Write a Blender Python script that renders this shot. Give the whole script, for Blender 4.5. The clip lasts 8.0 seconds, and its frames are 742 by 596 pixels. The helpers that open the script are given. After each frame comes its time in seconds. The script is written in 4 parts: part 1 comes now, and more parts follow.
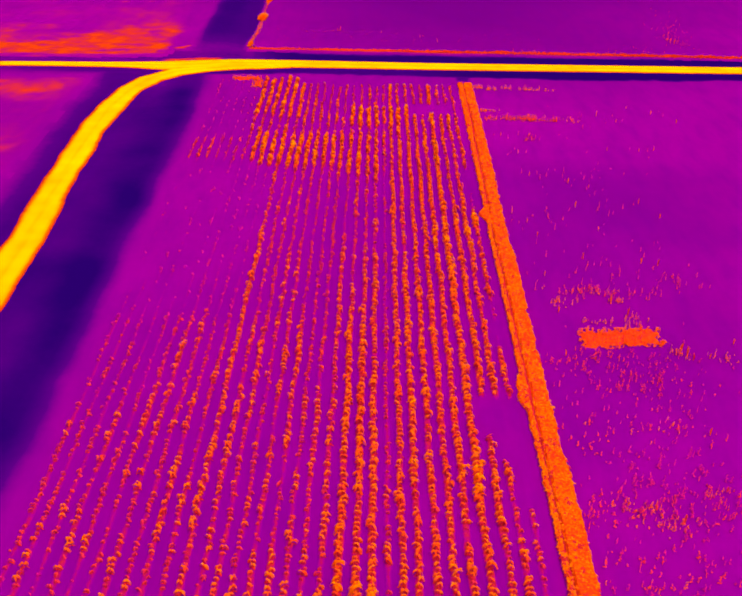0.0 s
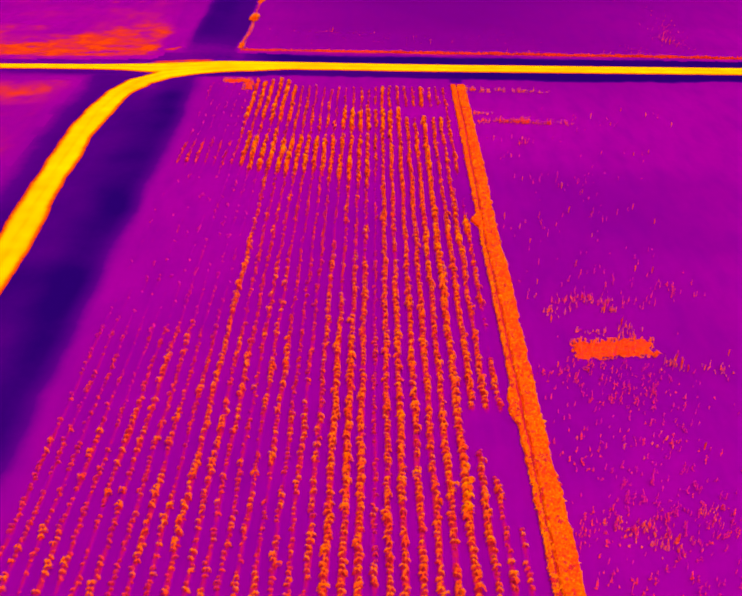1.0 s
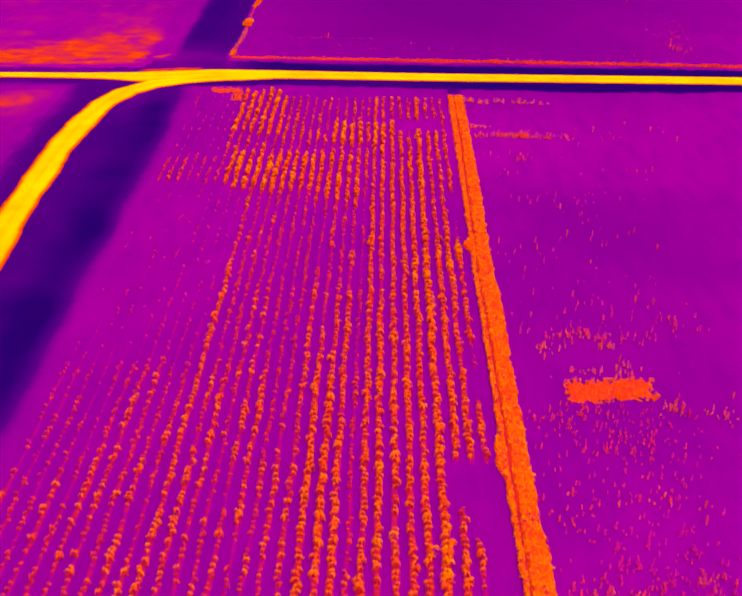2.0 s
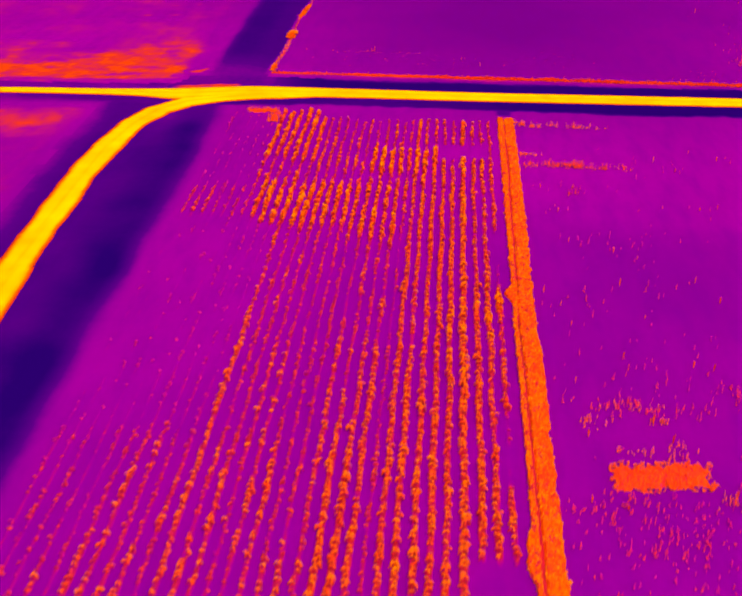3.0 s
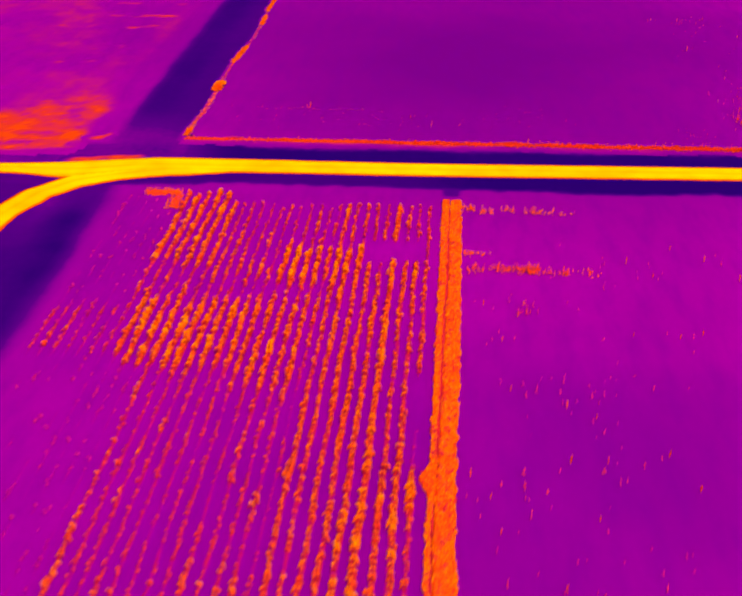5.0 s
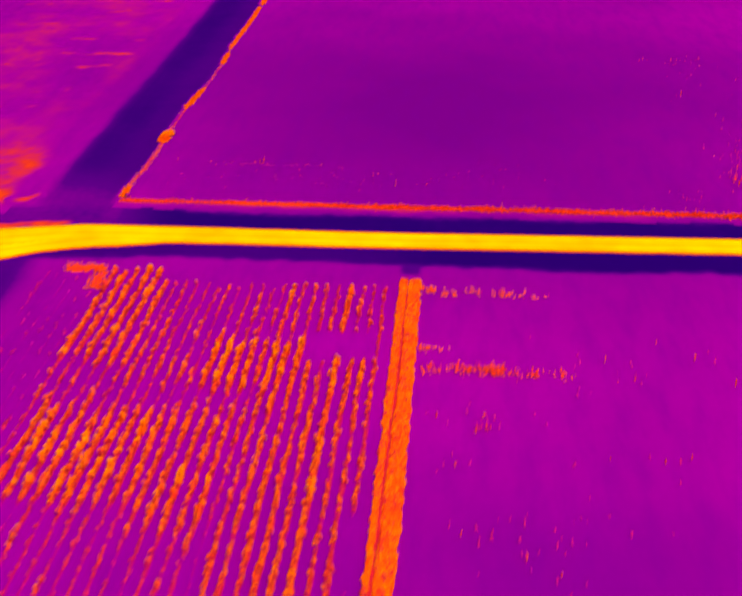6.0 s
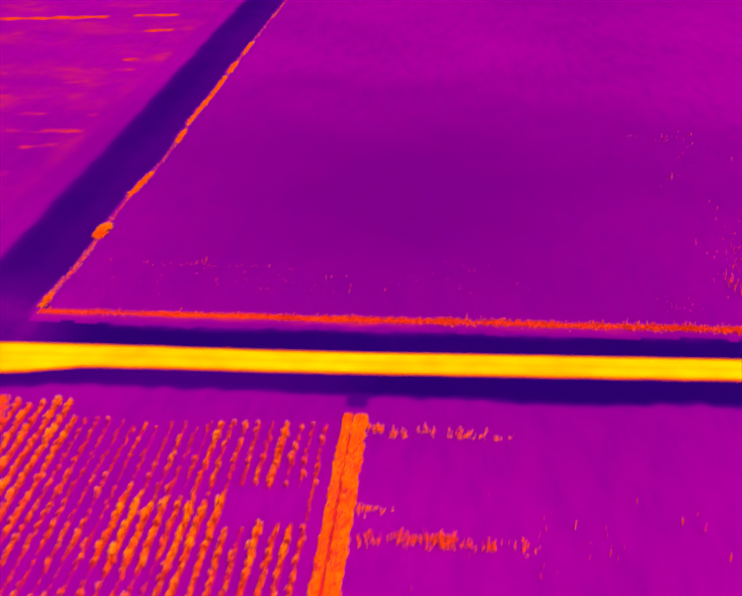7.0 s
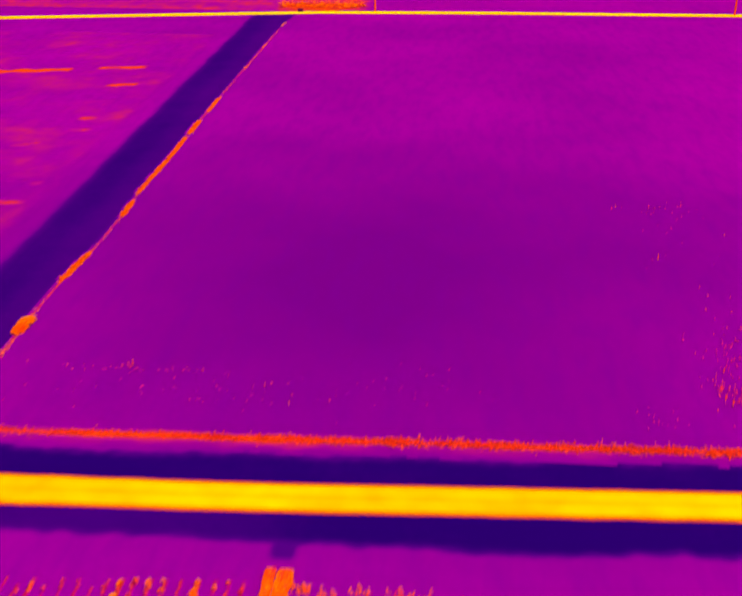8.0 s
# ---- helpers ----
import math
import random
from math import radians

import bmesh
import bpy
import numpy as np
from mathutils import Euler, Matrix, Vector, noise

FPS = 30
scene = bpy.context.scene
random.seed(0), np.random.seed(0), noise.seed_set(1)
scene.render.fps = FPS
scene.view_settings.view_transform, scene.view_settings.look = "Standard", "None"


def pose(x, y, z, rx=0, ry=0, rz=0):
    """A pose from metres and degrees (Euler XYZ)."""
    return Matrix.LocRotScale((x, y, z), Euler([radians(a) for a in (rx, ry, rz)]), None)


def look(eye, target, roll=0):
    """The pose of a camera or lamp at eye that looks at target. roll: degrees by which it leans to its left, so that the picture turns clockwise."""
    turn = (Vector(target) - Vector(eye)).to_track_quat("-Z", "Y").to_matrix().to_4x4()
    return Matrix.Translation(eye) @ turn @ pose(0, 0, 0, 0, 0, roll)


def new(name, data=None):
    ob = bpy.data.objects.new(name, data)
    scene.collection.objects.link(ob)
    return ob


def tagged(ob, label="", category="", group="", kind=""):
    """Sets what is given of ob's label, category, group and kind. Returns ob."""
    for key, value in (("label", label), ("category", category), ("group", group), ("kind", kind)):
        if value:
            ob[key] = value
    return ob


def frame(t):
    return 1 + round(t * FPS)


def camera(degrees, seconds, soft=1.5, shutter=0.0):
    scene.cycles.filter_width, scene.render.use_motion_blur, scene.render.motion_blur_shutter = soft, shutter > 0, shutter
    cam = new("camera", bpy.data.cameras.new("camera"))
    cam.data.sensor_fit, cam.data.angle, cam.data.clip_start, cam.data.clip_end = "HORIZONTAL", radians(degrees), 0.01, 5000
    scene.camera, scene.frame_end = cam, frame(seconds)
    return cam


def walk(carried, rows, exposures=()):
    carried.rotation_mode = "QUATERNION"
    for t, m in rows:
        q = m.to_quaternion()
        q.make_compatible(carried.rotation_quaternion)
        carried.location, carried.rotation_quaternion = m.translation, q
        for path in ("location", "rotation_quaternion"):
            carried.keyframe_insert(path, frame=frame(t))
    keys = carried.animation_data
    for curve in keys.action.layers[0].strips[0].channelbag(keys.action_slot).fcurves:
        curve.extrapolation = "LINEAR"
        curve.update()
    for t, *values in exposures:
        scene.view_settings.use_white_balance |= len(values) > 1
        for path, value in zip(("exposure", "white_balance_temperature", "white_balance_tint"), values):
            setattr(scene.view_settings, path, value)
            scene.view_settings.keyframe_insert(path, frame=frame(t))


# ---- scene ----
import functools

# A crop field beside a gravel lane junction, filmed from the air by a heat camera: warm things are yellow and orange, cool ones violet.
cam = camera(40.47, 8.0, soft=1.8, shutter=0.75)
PATH = [
    (0, (-8.622, -93.393, 29.531), (-8.198, -41.417, 0.0), 1.88),
    (0.5, (-8.446, -93.174, 29.586), (-7.976, -41.211, 0.0), 1.86),
    (1, (-8.128, -92.141, 29.749), (-7.581, -40.242, 0.0), 1.81),
    (1.2, (-7.919, -91.544, 29.841), (-7.334, -39.566, 0.0), 1.91),
    (2.3, (-6.195, -86.436, 30.167), (-7.165, -34.823, 0.0), 1.40),
    (2.4, (-6.061, -85.865, 30.200), (-7.577, -34.267, 0.0), 1.37),
    (2.5, (-5.920, -85.250, 30.225), (-7.918, -33.754, 0.0), 1.35),
    (2.7, (-5.616, -83.975, 30.288), (-8.852, -32.609, 0.0), 1.43),
    (2.9, (-5.373, -82.525, 30.399), (-8.808, -31.220, 0.0), 1.30),
    (3, (-5.242, -81.767, 30.454), (-8.687, -30.451, 0.0), 1.10),
    (3.2, (-4.886, -80.303, 30.510), (-8.262, -28.969, 0.0), 1.33),
    (3.5, (-4.346, -77.994, 30.591), (-7.826, -26.685, 0.0), 1.09),
    (4, (-3.141, -73.735, 30.747), (-6.742, -22.330, 0.0), 0.90),
    (4.5, (-1.800, -69.171, 30.923), (-5.570, -17.854, 0.0), 0.86),
    (4.7, (-1.175, -67.411, 30.945), (-5.056, -16.073, 0.0), 0.49),
    (5.8, (1.879, -56.550, 31.011), (-2.303, -4.589, 0.0), 0.37),
    (6, (2.347, -54.602, 31.009), (-1.908, -1.795, 0.0), 0.48),
    (6.2, (2.853, -52.593, 31.087), (-1.531, 1.625, 0.0), 0.37),
    (6.5, (3.700, -49.660, 31.190), (-1.043, 6.834, 0.0), 0.28),
    (7, (5.135, -44.588, 31.573), (0.013, 14.293, 0.0), 0.18),
    (7.5, (6.557, -40.014, 31.903), (1.138, 20.688, 0.0), 0.15),
    (8, (7.953, -35.231, 32.303), (2.039, 29.465, 0.0), -0.00),
]
walk(cam, [(t, look(eye, target, roll)) for t, eye, target, roll in PATH])

# ---- light: an even, colourless overcast sky and a very soft sun ----
world = bpy.data.worlds.new("overcast_sky")
scene.world = world
world.use_nodes = True
wn, wl = world.node_tree.nodes, world.node_tree.links
sky = wn.new("ShaderNodeTexSky")
sky.sky_type, sky.sun_disc = "NISHITA", False
sky.sun_elevation, sky.sun_rotation = radians(58), radians(140)
sky.dust_density, sky.ozone_density = 4.0, 1.0
grey = wn.new("ShaderNodeHueSaturation")
grey.inputs["Saturation"].default_value = 0.0
wl.new(sky.outputs["Color"], grey.inputs["Color"])
wl.new(grey.outputs["Color"], wn["Background"].inputs["Color"])
wn["Background"].inputs["Strength"].default_value = 0.22
sun_lamp = bpy.data.lights.new("sun", "SUN")
sun_lamp.energy, sun_lamp.angle, sun_lamp.color = 0.35, radians(60), (1.0, 0.99, 0.97)
sun = new("sun", sun_lamp)
sun.rotation_euler = (radians(32), 0, radians(140))


# ---- materials ----
def linear(r, g, b, light=1.0):
    """Display values 0 to 255 as linear reflectance under the given light."""
    f = lambda v: (v / 255 / 12.92 if v < 10 else ((v / 255 + 0.055) / 1.055) ** 2.4) / light
    return (f(r), f(g), f(b), 1.0)


LIGHT = 1.3
SOIL_A, SOIL_B = linear(157, 0, 147, LIGHT), linear(180, 0, 157, LIGHT)


class Nodes:
    """A small builder for node materials."""

    def __init__(self, name, rough=0.95):
        self.mat = bpy.data.materials.new(name)
        self.mat.use_nodes = True
        self.n, self.l = self.mat.node_tree.nodes, self.mat.node_tree.links
        self.out = self.n["Principled BSDF"]
        self.out.inputs["Roughness"].default_value = rough
        self.out.inputs["Specular IOR Level"].default_value = 0.0
        self.coords = self.n.new("ShaderNodeNewGeometry").outputs["Position"]

    def noise(self, scale, detail=3.0, stretch=(1, 1, 1), rough=0.55):
        m = self.n.new("ShaderNodeMapping")
        m.inputs["Scale"].default_value = stretch
        self.l.new(self.coords, m.inputs["Vector"])
        t = self.n.new("ShaderNodeTexNoise")
        t.inputs["Scale"].default_value, t.inputs["Detail"].default_value = scale, detail
        t.inputs["Roughness"].default_value = rough
        self.l.new(m.outputs["Vector"], t.inputs["Vector"])
        return t.outputs["Fac"]

    def ramp(self, fac, stops):
        r = self.n.new("ShaderNodeValToRGB")
        e = r.color_ramp.elements
        while len(e) < len(stops):
            e.new(0.5)
        for el, (p, c) in zip(e, stops):
            el.position, el.color = p, c
        self.l.new(fac, r.inputs["Fac"])
        return r.outputs["Color"]

    def mix(self, fac, a, b):
        m = self.n.new("ShaderNodeMix")
        m.data_type = "RGBA"
        for socket, v in ((m.inputs["Factor"], fac), (m.inputs["A"], a), (m.inputs["B"], b)):
            if isinstance(v, bpy.types.NodeSocket):
                self.l.new(v, socket)
            else:
                socket.default_value = v
        return m.outputs["Result"]

    def math(self, op, a, b=0.0):
        m = self.n.new("ShaderNodeMath")
        m.operation = op
        for socket, v in zip(m.inputs, (a, b)):
            if isinstance(v, bpy.types.NodeSocket):
                self.l.new(v, socket)
            else:
                socket.default_value = v
        return m.outputs["Value"]

    def attribute(self, name):
        a = self.n.new("ShaderNodeAttribute")
        a.attribute_name = name
        return a.outputs["Fac"]

    def finish(self, colour, bump=None, strength=0.3, distance=0.05):
        if isinstance(colour, bpy.types.NodeSocket):
            self.l.new(colour, self.out.inputs["Base Color"])
        else:
            self.out.inputs["Base Color"].default_value = colour
        if bump is not None:
            b = self.n.new("ShaderNodeBump")
            b.inputs["Strength"].default_value, b.inputs["Distance"].default_value = strength, distance
            self.l.new(bump, b.inputs["Height"])
            self.l.new(b.outputs["Normal"], self.out.inputs["Normal"])
        return self.mat


def soil_colour(k):
    """Bare tilled soil: broad darker patches and fine clods, the same wherever it shows."""
    broad = k.ramp(k.noise(0.035, 2.0), [(0.36, SOIL_A), (0.66, SOIL_B)])
    away = k.n.new("ShaderNodeVectorMath")
    away.operation = "DISTANCE"
    k.l.new(k.coords, away.inputs[0])
    away.inputs[1].default_value = (2.0, 34.0, 0.0)
    darker = k.math("SUBTRACT", k.math("DIVIDE", away.outputs["Value"], 46.0), k.math("MULTIPLY", k.math("SUBTRACT", k.noise(0.06, 3.0), 0.5), 0.5))
    broad = k.mix(k.ramp(darker, [(0.15, (0.95, 0.95, 0.95, 1)), (0.85, (0, 0, 0, 1))]), broad, linear(120, 0, 130, LIGHT))
    near = k.n.new("ShaderNodeVectorMath")
    near.operation = "DISTANCE"
    k.l.new(k.coords, near.inputs[0])
    near.inputs[1].default_value = (7.5, -27.0, 0.0)
    darker = k.math("ADD", k.math("DIVIDE", near.outputs["Value"], 15.0), k.math("MULTIPLY", k.math("SUBTRACT", k.noise(0.15, 3.0), 0.5), 0.7))
    broad = k.mix(k.ramp(darker, [(0.2, (0.55, 0.55, 0.55, 1)), (1.0, (0, 0, 0, 1))]), broad, linear(120, 0, 138, LIGHT))
    south = k.n.new("ShaderNodeVectorMath")
    south.operation = "DISTANCE"
    k.l.new(k.coords, south.inputs[0])
    south.inputs[1].default_value = (5.0, -50.0, 0.0)
    darker = k.math("ADD", k.math("DIVIDE", south.outputs["Value"], 14.0), k.math("MULTIPLY", k.math("SUBTRACT", k.noise(0.22, 4.0), 0.5), 1.2))
    broad = k.mix(k.ramp(darker, [(0.1, (0.4, 0.4, 0.4, 1)), (0.8, (0, 0, 0, 1))]), broad, linear(126, 0, 142, LIGHT))
    fine = k.mix(0.5, k.noise(2.2, 4.0), k.noise(0.5, 3.0))
    base = k.mix(k.math("MULTIPLY", fine, 0.3), broad, linear(122, 0, 136, LIGHT))
    tilled = k.ramp(k.noise(0.8, 4.0, (1, 0.28, 1)), [(0.42, (0, 0, 0, 1)), (0.72, (0.32, 0.32, 0.32, 1))])
    return k.mix(tilled, base, linear(118, 0, 142, LIGHT))


def soil_material():
    k = Nodes("tilled_soil")
    return k.finish(soil_colour(k), k.noise(3.0, 5.0), 0.25, 0.04)


def verge_material():
    """Cool mown grass that thins out into bare soil."""
    k = Nodes("cool_verge_grass")
    own = k.attribute("cover")
    some = k.math("MINIMUM", k.math("MULTIPLY", own, 3.0), 1.0)
    grain = k.math("ADD", k.math("MULTIPLY", k.math("SUBTRACT", k.noise(0.22, 4.0), 0.5), 0.42), k.math("MULTIPLY", k.math("SUBTRACT", k.noise(1.7, 3.0), 0.5), 0.16))
    cover = k.math("DIVIDE", k.math("ADD", own, k.math("MULTIPLY", grain, some)), 1.4)
    grass = k.ramp(cover, [(0.1, linear(122, 0, 138, LIGHT)), (0.42, linear(92, 0, 128, LIGHT)), (0.72, linear(66, 0, 116, LIGHT)), (1.0, linear(41, 0, 104, LIGHT))])
    blend = k.ramp(cover, [(0.02, (0, 0, 0, 1)), (0.42, (1, 1, 1, 1))])
    return k.finish(k.mix(blend, soil_colour(k), grass), k.noise(6.0, 4.0), 0.4, 0.05)


def meadow_material(name, under=None):
    """Warm dry grass in streaks over soil or over cool grass."""
    k = Nodes(name)
    streak = k.mix(0.5, k.noise(0.6, 5.0, (0.9, 0.5, 1)), k.noise(0.35, 5.0))
    streak = k.math("SUBTRACT", streak, 0.5)
    own = k.attribute("cover")
    cover = k.math("ADD", own, k.math("MULTIPLY", k.math("MULTIPLY", streak, 1.5), k.math("MINIMUM", k.math("MULTIPLY", own, 2.2), 1.0)))
    warm = k.ramp(cover, [(0.1, linear(180, 0, 140, LIGHT)), (0.45, linear(208, 28, 92, LIGHT)), (0.75, linear(228, 48, 38, LIGHT)), (1.0, linear(242, 66, 12, LIGHT))])
    blend = k.ramp(cover, [(0.05, (0, 0, 0, 1)), (0.5, (1, 1, 1, 1))])
    return k.finish(k.mix(blend, under or soil_colour(k), warm), k.noise(5.0, 4.0), 0.4, 0.05)


def gravel_material():
    """Sun-warmed gravel with wheel tracks, cooler at the crumbling edge."""
    k = Nodes("warm_gravel")
    cover = k.math("ADD", k.attribute("cover"), k.math("MULTIPLY", k.math("SUBTRACT", k.noise(1.6, 4.0), 0.5), 0.1))
    edge = k.ramp(cover, [(0.2, linear(170, 12, 70, LIGHT)), (0.36, linear(225, 46, 20, LIGHT)), (0.52, linear(250, 105, 0, LIGHT)), (0.74, linear(255, 165, 0, LIGHT))])
    tracks = k.ramp(k.attribute("track"), [(0.0, linear(255, 154, 0, LIGHT)), (1.0, linear(255, 226, 0, LIGHT))])
    tracks = k.mix(k.math("MULTIPLY", k.noise(1.1, 5.0, (0.5, 1, 1)), 0.35), tracks, linear(255, 160, 0, LIGHT))
    middle = k.ramp(cover, [(0.6, (0, 0, 0, 1)), (0.85, (1, 1, 1, 1))])
    return k.finish(k.mix(middle, edge, tracks), k.noise(14.0, 4.0), 0.5, 0.02)


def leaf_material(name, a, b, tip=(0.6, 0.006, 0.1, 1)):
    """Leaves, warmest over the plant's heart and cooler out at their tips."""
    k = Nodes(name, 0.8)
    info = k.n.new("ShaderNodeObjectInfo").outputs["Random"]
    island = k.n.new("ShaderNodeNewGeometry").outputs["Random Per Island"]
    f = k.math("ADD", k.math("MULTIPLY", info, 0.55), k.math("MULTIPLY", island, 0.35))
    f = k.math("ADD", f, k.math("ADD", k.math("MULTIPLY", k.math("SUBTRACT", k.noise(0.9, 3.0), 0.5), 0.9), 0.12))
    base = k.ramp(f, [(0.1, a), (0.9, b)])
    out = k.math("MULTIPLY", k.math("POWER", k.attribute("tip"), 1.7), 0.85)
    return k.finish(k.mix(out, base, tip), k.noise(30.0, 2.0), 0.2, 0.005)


def row_bed_material():
    """Warm leaf litter and seedlings along a crop row, thinning out into the soil."""
    k = Nodes("warm_row_litter")
    own = k.attribute("cover")
    grain = k.math("ADD", k.math("MULTIPLY", k.math("SUBTRACT", k.noise(2.6, 4.0), 0.5), 1.1), k.math("MULTIPLY", k.math("SUBTRACT", k.noise(9.0, 3.0), 0.5), 0.8))
    cover = k.math("ADD", own, k.math("MULTIPLY", grain, k.math("MINIMUM", k.math("MULTIPLY", own, 2.0), 1.0)))
    warm = k.ramp(cover, [(0.15, linear(178, 0, 142, LIGHT)), (0.5, linear(198, 12, 100, LIGHT)), (0.95, linear(226, 40, 36, LIGHT))])
    blend = k.ramp(cover, [(0.04, (0, 0, 0, 1)), (0.4, (1, 1, 1, 1))])
    return k.finish(k.mix(blend, soil_colour(k), warm), k.noise(8.0, 4.0), 0.4, 0.04)


ROW_BED = row_bed_material()
SOIL, VERGE, MEADOW, GRAVEL = soil_material(), verge_material(), meadow_material("warm_dry_grass"), gravel_material()
MEADOW_ON_VERGE = meadow_material("warm_grass_in_cool_verge", linear(96, 0, 130, LIGHT))
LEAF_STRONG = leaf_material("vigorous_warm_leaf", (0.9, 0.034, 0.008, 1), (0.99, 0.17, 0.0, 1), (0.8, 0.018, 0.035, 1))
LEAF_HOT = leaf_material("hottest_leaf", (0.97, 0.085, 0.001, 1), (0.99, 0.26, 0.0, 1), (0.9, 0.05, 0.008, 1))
# Cooler red; in crop plants it also paints shading below the upper leaves.
LEAF_LOW = leaf_material("low_cooler_shaded_leaf", (0.5, 0.006, 0.04, 1), (0.76, 0.02, 0.015, 1), (0.5, 0.006, 0.04, 1))
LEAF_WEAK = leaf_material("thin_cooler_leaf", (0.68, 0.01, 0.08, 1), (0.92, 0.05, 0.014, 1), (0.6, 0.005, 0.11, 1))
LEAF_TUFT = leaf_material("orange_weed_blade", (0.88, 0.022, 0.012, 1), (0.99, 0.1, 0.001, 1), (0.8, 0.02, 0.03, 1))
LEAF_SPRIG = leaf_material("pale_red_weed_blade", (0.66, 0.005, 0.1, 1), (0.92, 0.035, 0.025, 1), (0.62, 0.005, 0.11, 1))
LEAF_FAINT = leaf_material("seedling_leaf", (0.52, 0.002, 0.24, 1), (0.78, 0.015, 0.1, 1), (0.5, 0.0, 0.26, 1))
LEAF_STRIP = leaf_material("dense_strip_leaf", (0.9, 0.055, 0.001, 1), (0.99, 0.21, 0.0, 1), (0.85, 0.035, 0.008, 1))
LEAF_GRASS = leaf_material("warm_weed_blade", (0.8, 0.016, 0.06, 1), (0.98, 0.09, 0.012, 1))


def litter_material(name, low, middle, high):
    """Dense low foliage and litter: warm lumps with cooler gaps between them."""
    k = Nodes(name)
    lumps = k.math("ADD", k.math("MULTIPLY", k.noise(9.0, 4.0), 0.7), k.math("MULTIPLY", k.noise(0.8, 3.0), 0.3))
    return k.finish(k.ramp(lumps, [(0.36, low), (0.47, middle), (0.6, high)]), k.noise(6.0, 4.0), 0.6, 0.08)


THATCH = litter_material("warm_litter_under_plants", (0.66, 0.014, 0.012, 1), (0.88, 0.045, 0.003, 1), (0.98, 0.12, 0.0, 1))
PATCH_LITTER = litter_material("red_litter_under_weeds", (0.66, 0.008, 0.04, 1), (0.88, 0.03, 0.012, 1), (0.96, 0.07, 0.003, 1))
BARK = leaf_material("weathered_pole_wood", (0.75, 0.035, 0.01, 1), (0.85, 0.07, 0.005, 1))
CONCRETE = leaf_material("cold_concrete", linear(96, 8, 70, LIGHT), linear(116, 12, 80, LIGHT))


# ---- builders ----
def mesh_of(name, verts, faces, materials, attributes=()):
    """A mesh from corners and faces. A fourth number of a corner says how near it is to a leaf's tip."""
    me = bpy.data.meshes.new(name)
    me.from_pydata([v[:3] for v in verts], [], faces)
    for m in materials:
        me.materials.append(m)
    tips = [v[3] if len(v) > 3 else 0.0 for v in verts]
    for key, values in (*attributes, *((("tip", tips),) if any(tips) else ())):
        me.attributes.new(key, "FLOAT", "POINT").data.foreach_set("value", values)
    me.update()
    return me


def part(name, data, parent, label=""):
    """Links a mesh as one part of a thing."""
    ob = new(name, data)
    ob.parent = parent
    return tagged(ob, label) if label else ob


def smooth(a, b, v):
    t = min(max((v - a) / (b - a), 0.0), 1.0)
    return t * t * (3 - 2 * t)


def rough(x, y, scale=1.0, seed=0.0):
    return noise.noise((x * scale, y * scale, seed))


def sheet(name, x0, x1, y0, y1, step, cover, material, z, lift=0.0, extra=None, shear=lambda x: 0.0):
    """A ground sheet of small cells, kept where its cover is above nothing. shear: how far y is shifted at x."""
    nx, ny = max(1, round((x1 - x0) / step)), max(1, round((y1 - y0) / step))
    xs = [x0 + (x1 - x0) * i / nx for i in range(nx + 1)]
    ys = [y0 + (y1 - y0) * j / ny for j in range(ny + 1)]
    values = [[cover(x, y + shear(x)) for y in ys] for x in xs]
    index, verts, cov, ext, faces = {}, [], [], [], []

    def corner(i, j):
        if (i, j) not in index:
            index[i, j] = len(verts)
            c = max(values[i][j], 0.0)
            y = ys[j] + shear(xs[i])
            verts.append((xs[i], y, z + lift * min(c, 1.0)))
            cov.append(c)
            ext.append(extra(xs[i], y) if extra else 0.0)
        return index[i, j]

    for i in range(nx):
        for j in range(ny):
            if max(values[i][j], values[i + 1][j], values[i][j + 1], values[i + 1][j + 1]) > 0.01:
                faces.append((corner(i, j), corner(i + 1, j), corner(i + 1, j + 1), corner(i, j + 1)))
    attributes = [("cover", cov)] + ([("track", ext)] if extra else [])
    return new(name, mesh_of(name, verts, faces, [material], attributes))


# ---- ground ----
tagged(new("ground", mesh_of("ground", [(-1500, -1200, 0), (1500, -1200, 0), (1500, 1800, 0), (-1500, 1800, 0)], [(0, 1, 2, 3)], [SOIL])),
       "flat tilled soil, violet and almost bare", "ground", kind="structure")


def along(points, v):
    """A value that runs smoothly through pairs of place and value."""
    xs, ys = zip(*points)
    return sum(w * float(np.interp(v + d, xs, ys)) for d, w in ((-1.6, 0.2), (-0.7, 0.2), (0.0, 0.2), (0.7, 0.2), (1.6, 0.2)))


LANE_TOP = ((-160.0, -9.3), (-45.0, 3.4), (-40.5, 3.87), (-36.0, 4.15), (-31.0, 4.7), (-26.5, 5.68), (-22.4, 6.58), (-13.0, 6.9), (-5.0, 7.1), (0.0, 7.355), (200.0, 18.8))
LANE_BOTTOM = ((-160.0, -10.9), (-45.0, 1.75), (-40.0, 2.15), (-36.0, 2.35), (-31.0, 2.45), (-29.5, 1.95), (-28.0, 1.75), (-26.0, 2.5), (-23.0, 3.62), (-12.2, 4.26), (-4.0, 4.56), (0.0, 4.785), (200.0, 16.2))


@functools.lru_cache(maxsize=None)
def lane_top(x):
    return along(LANE_TOP, x)


@functools.lru_cache(maxsize=None)
def lane_bottom(x):
    return along(LANE_BOTTOM, x)


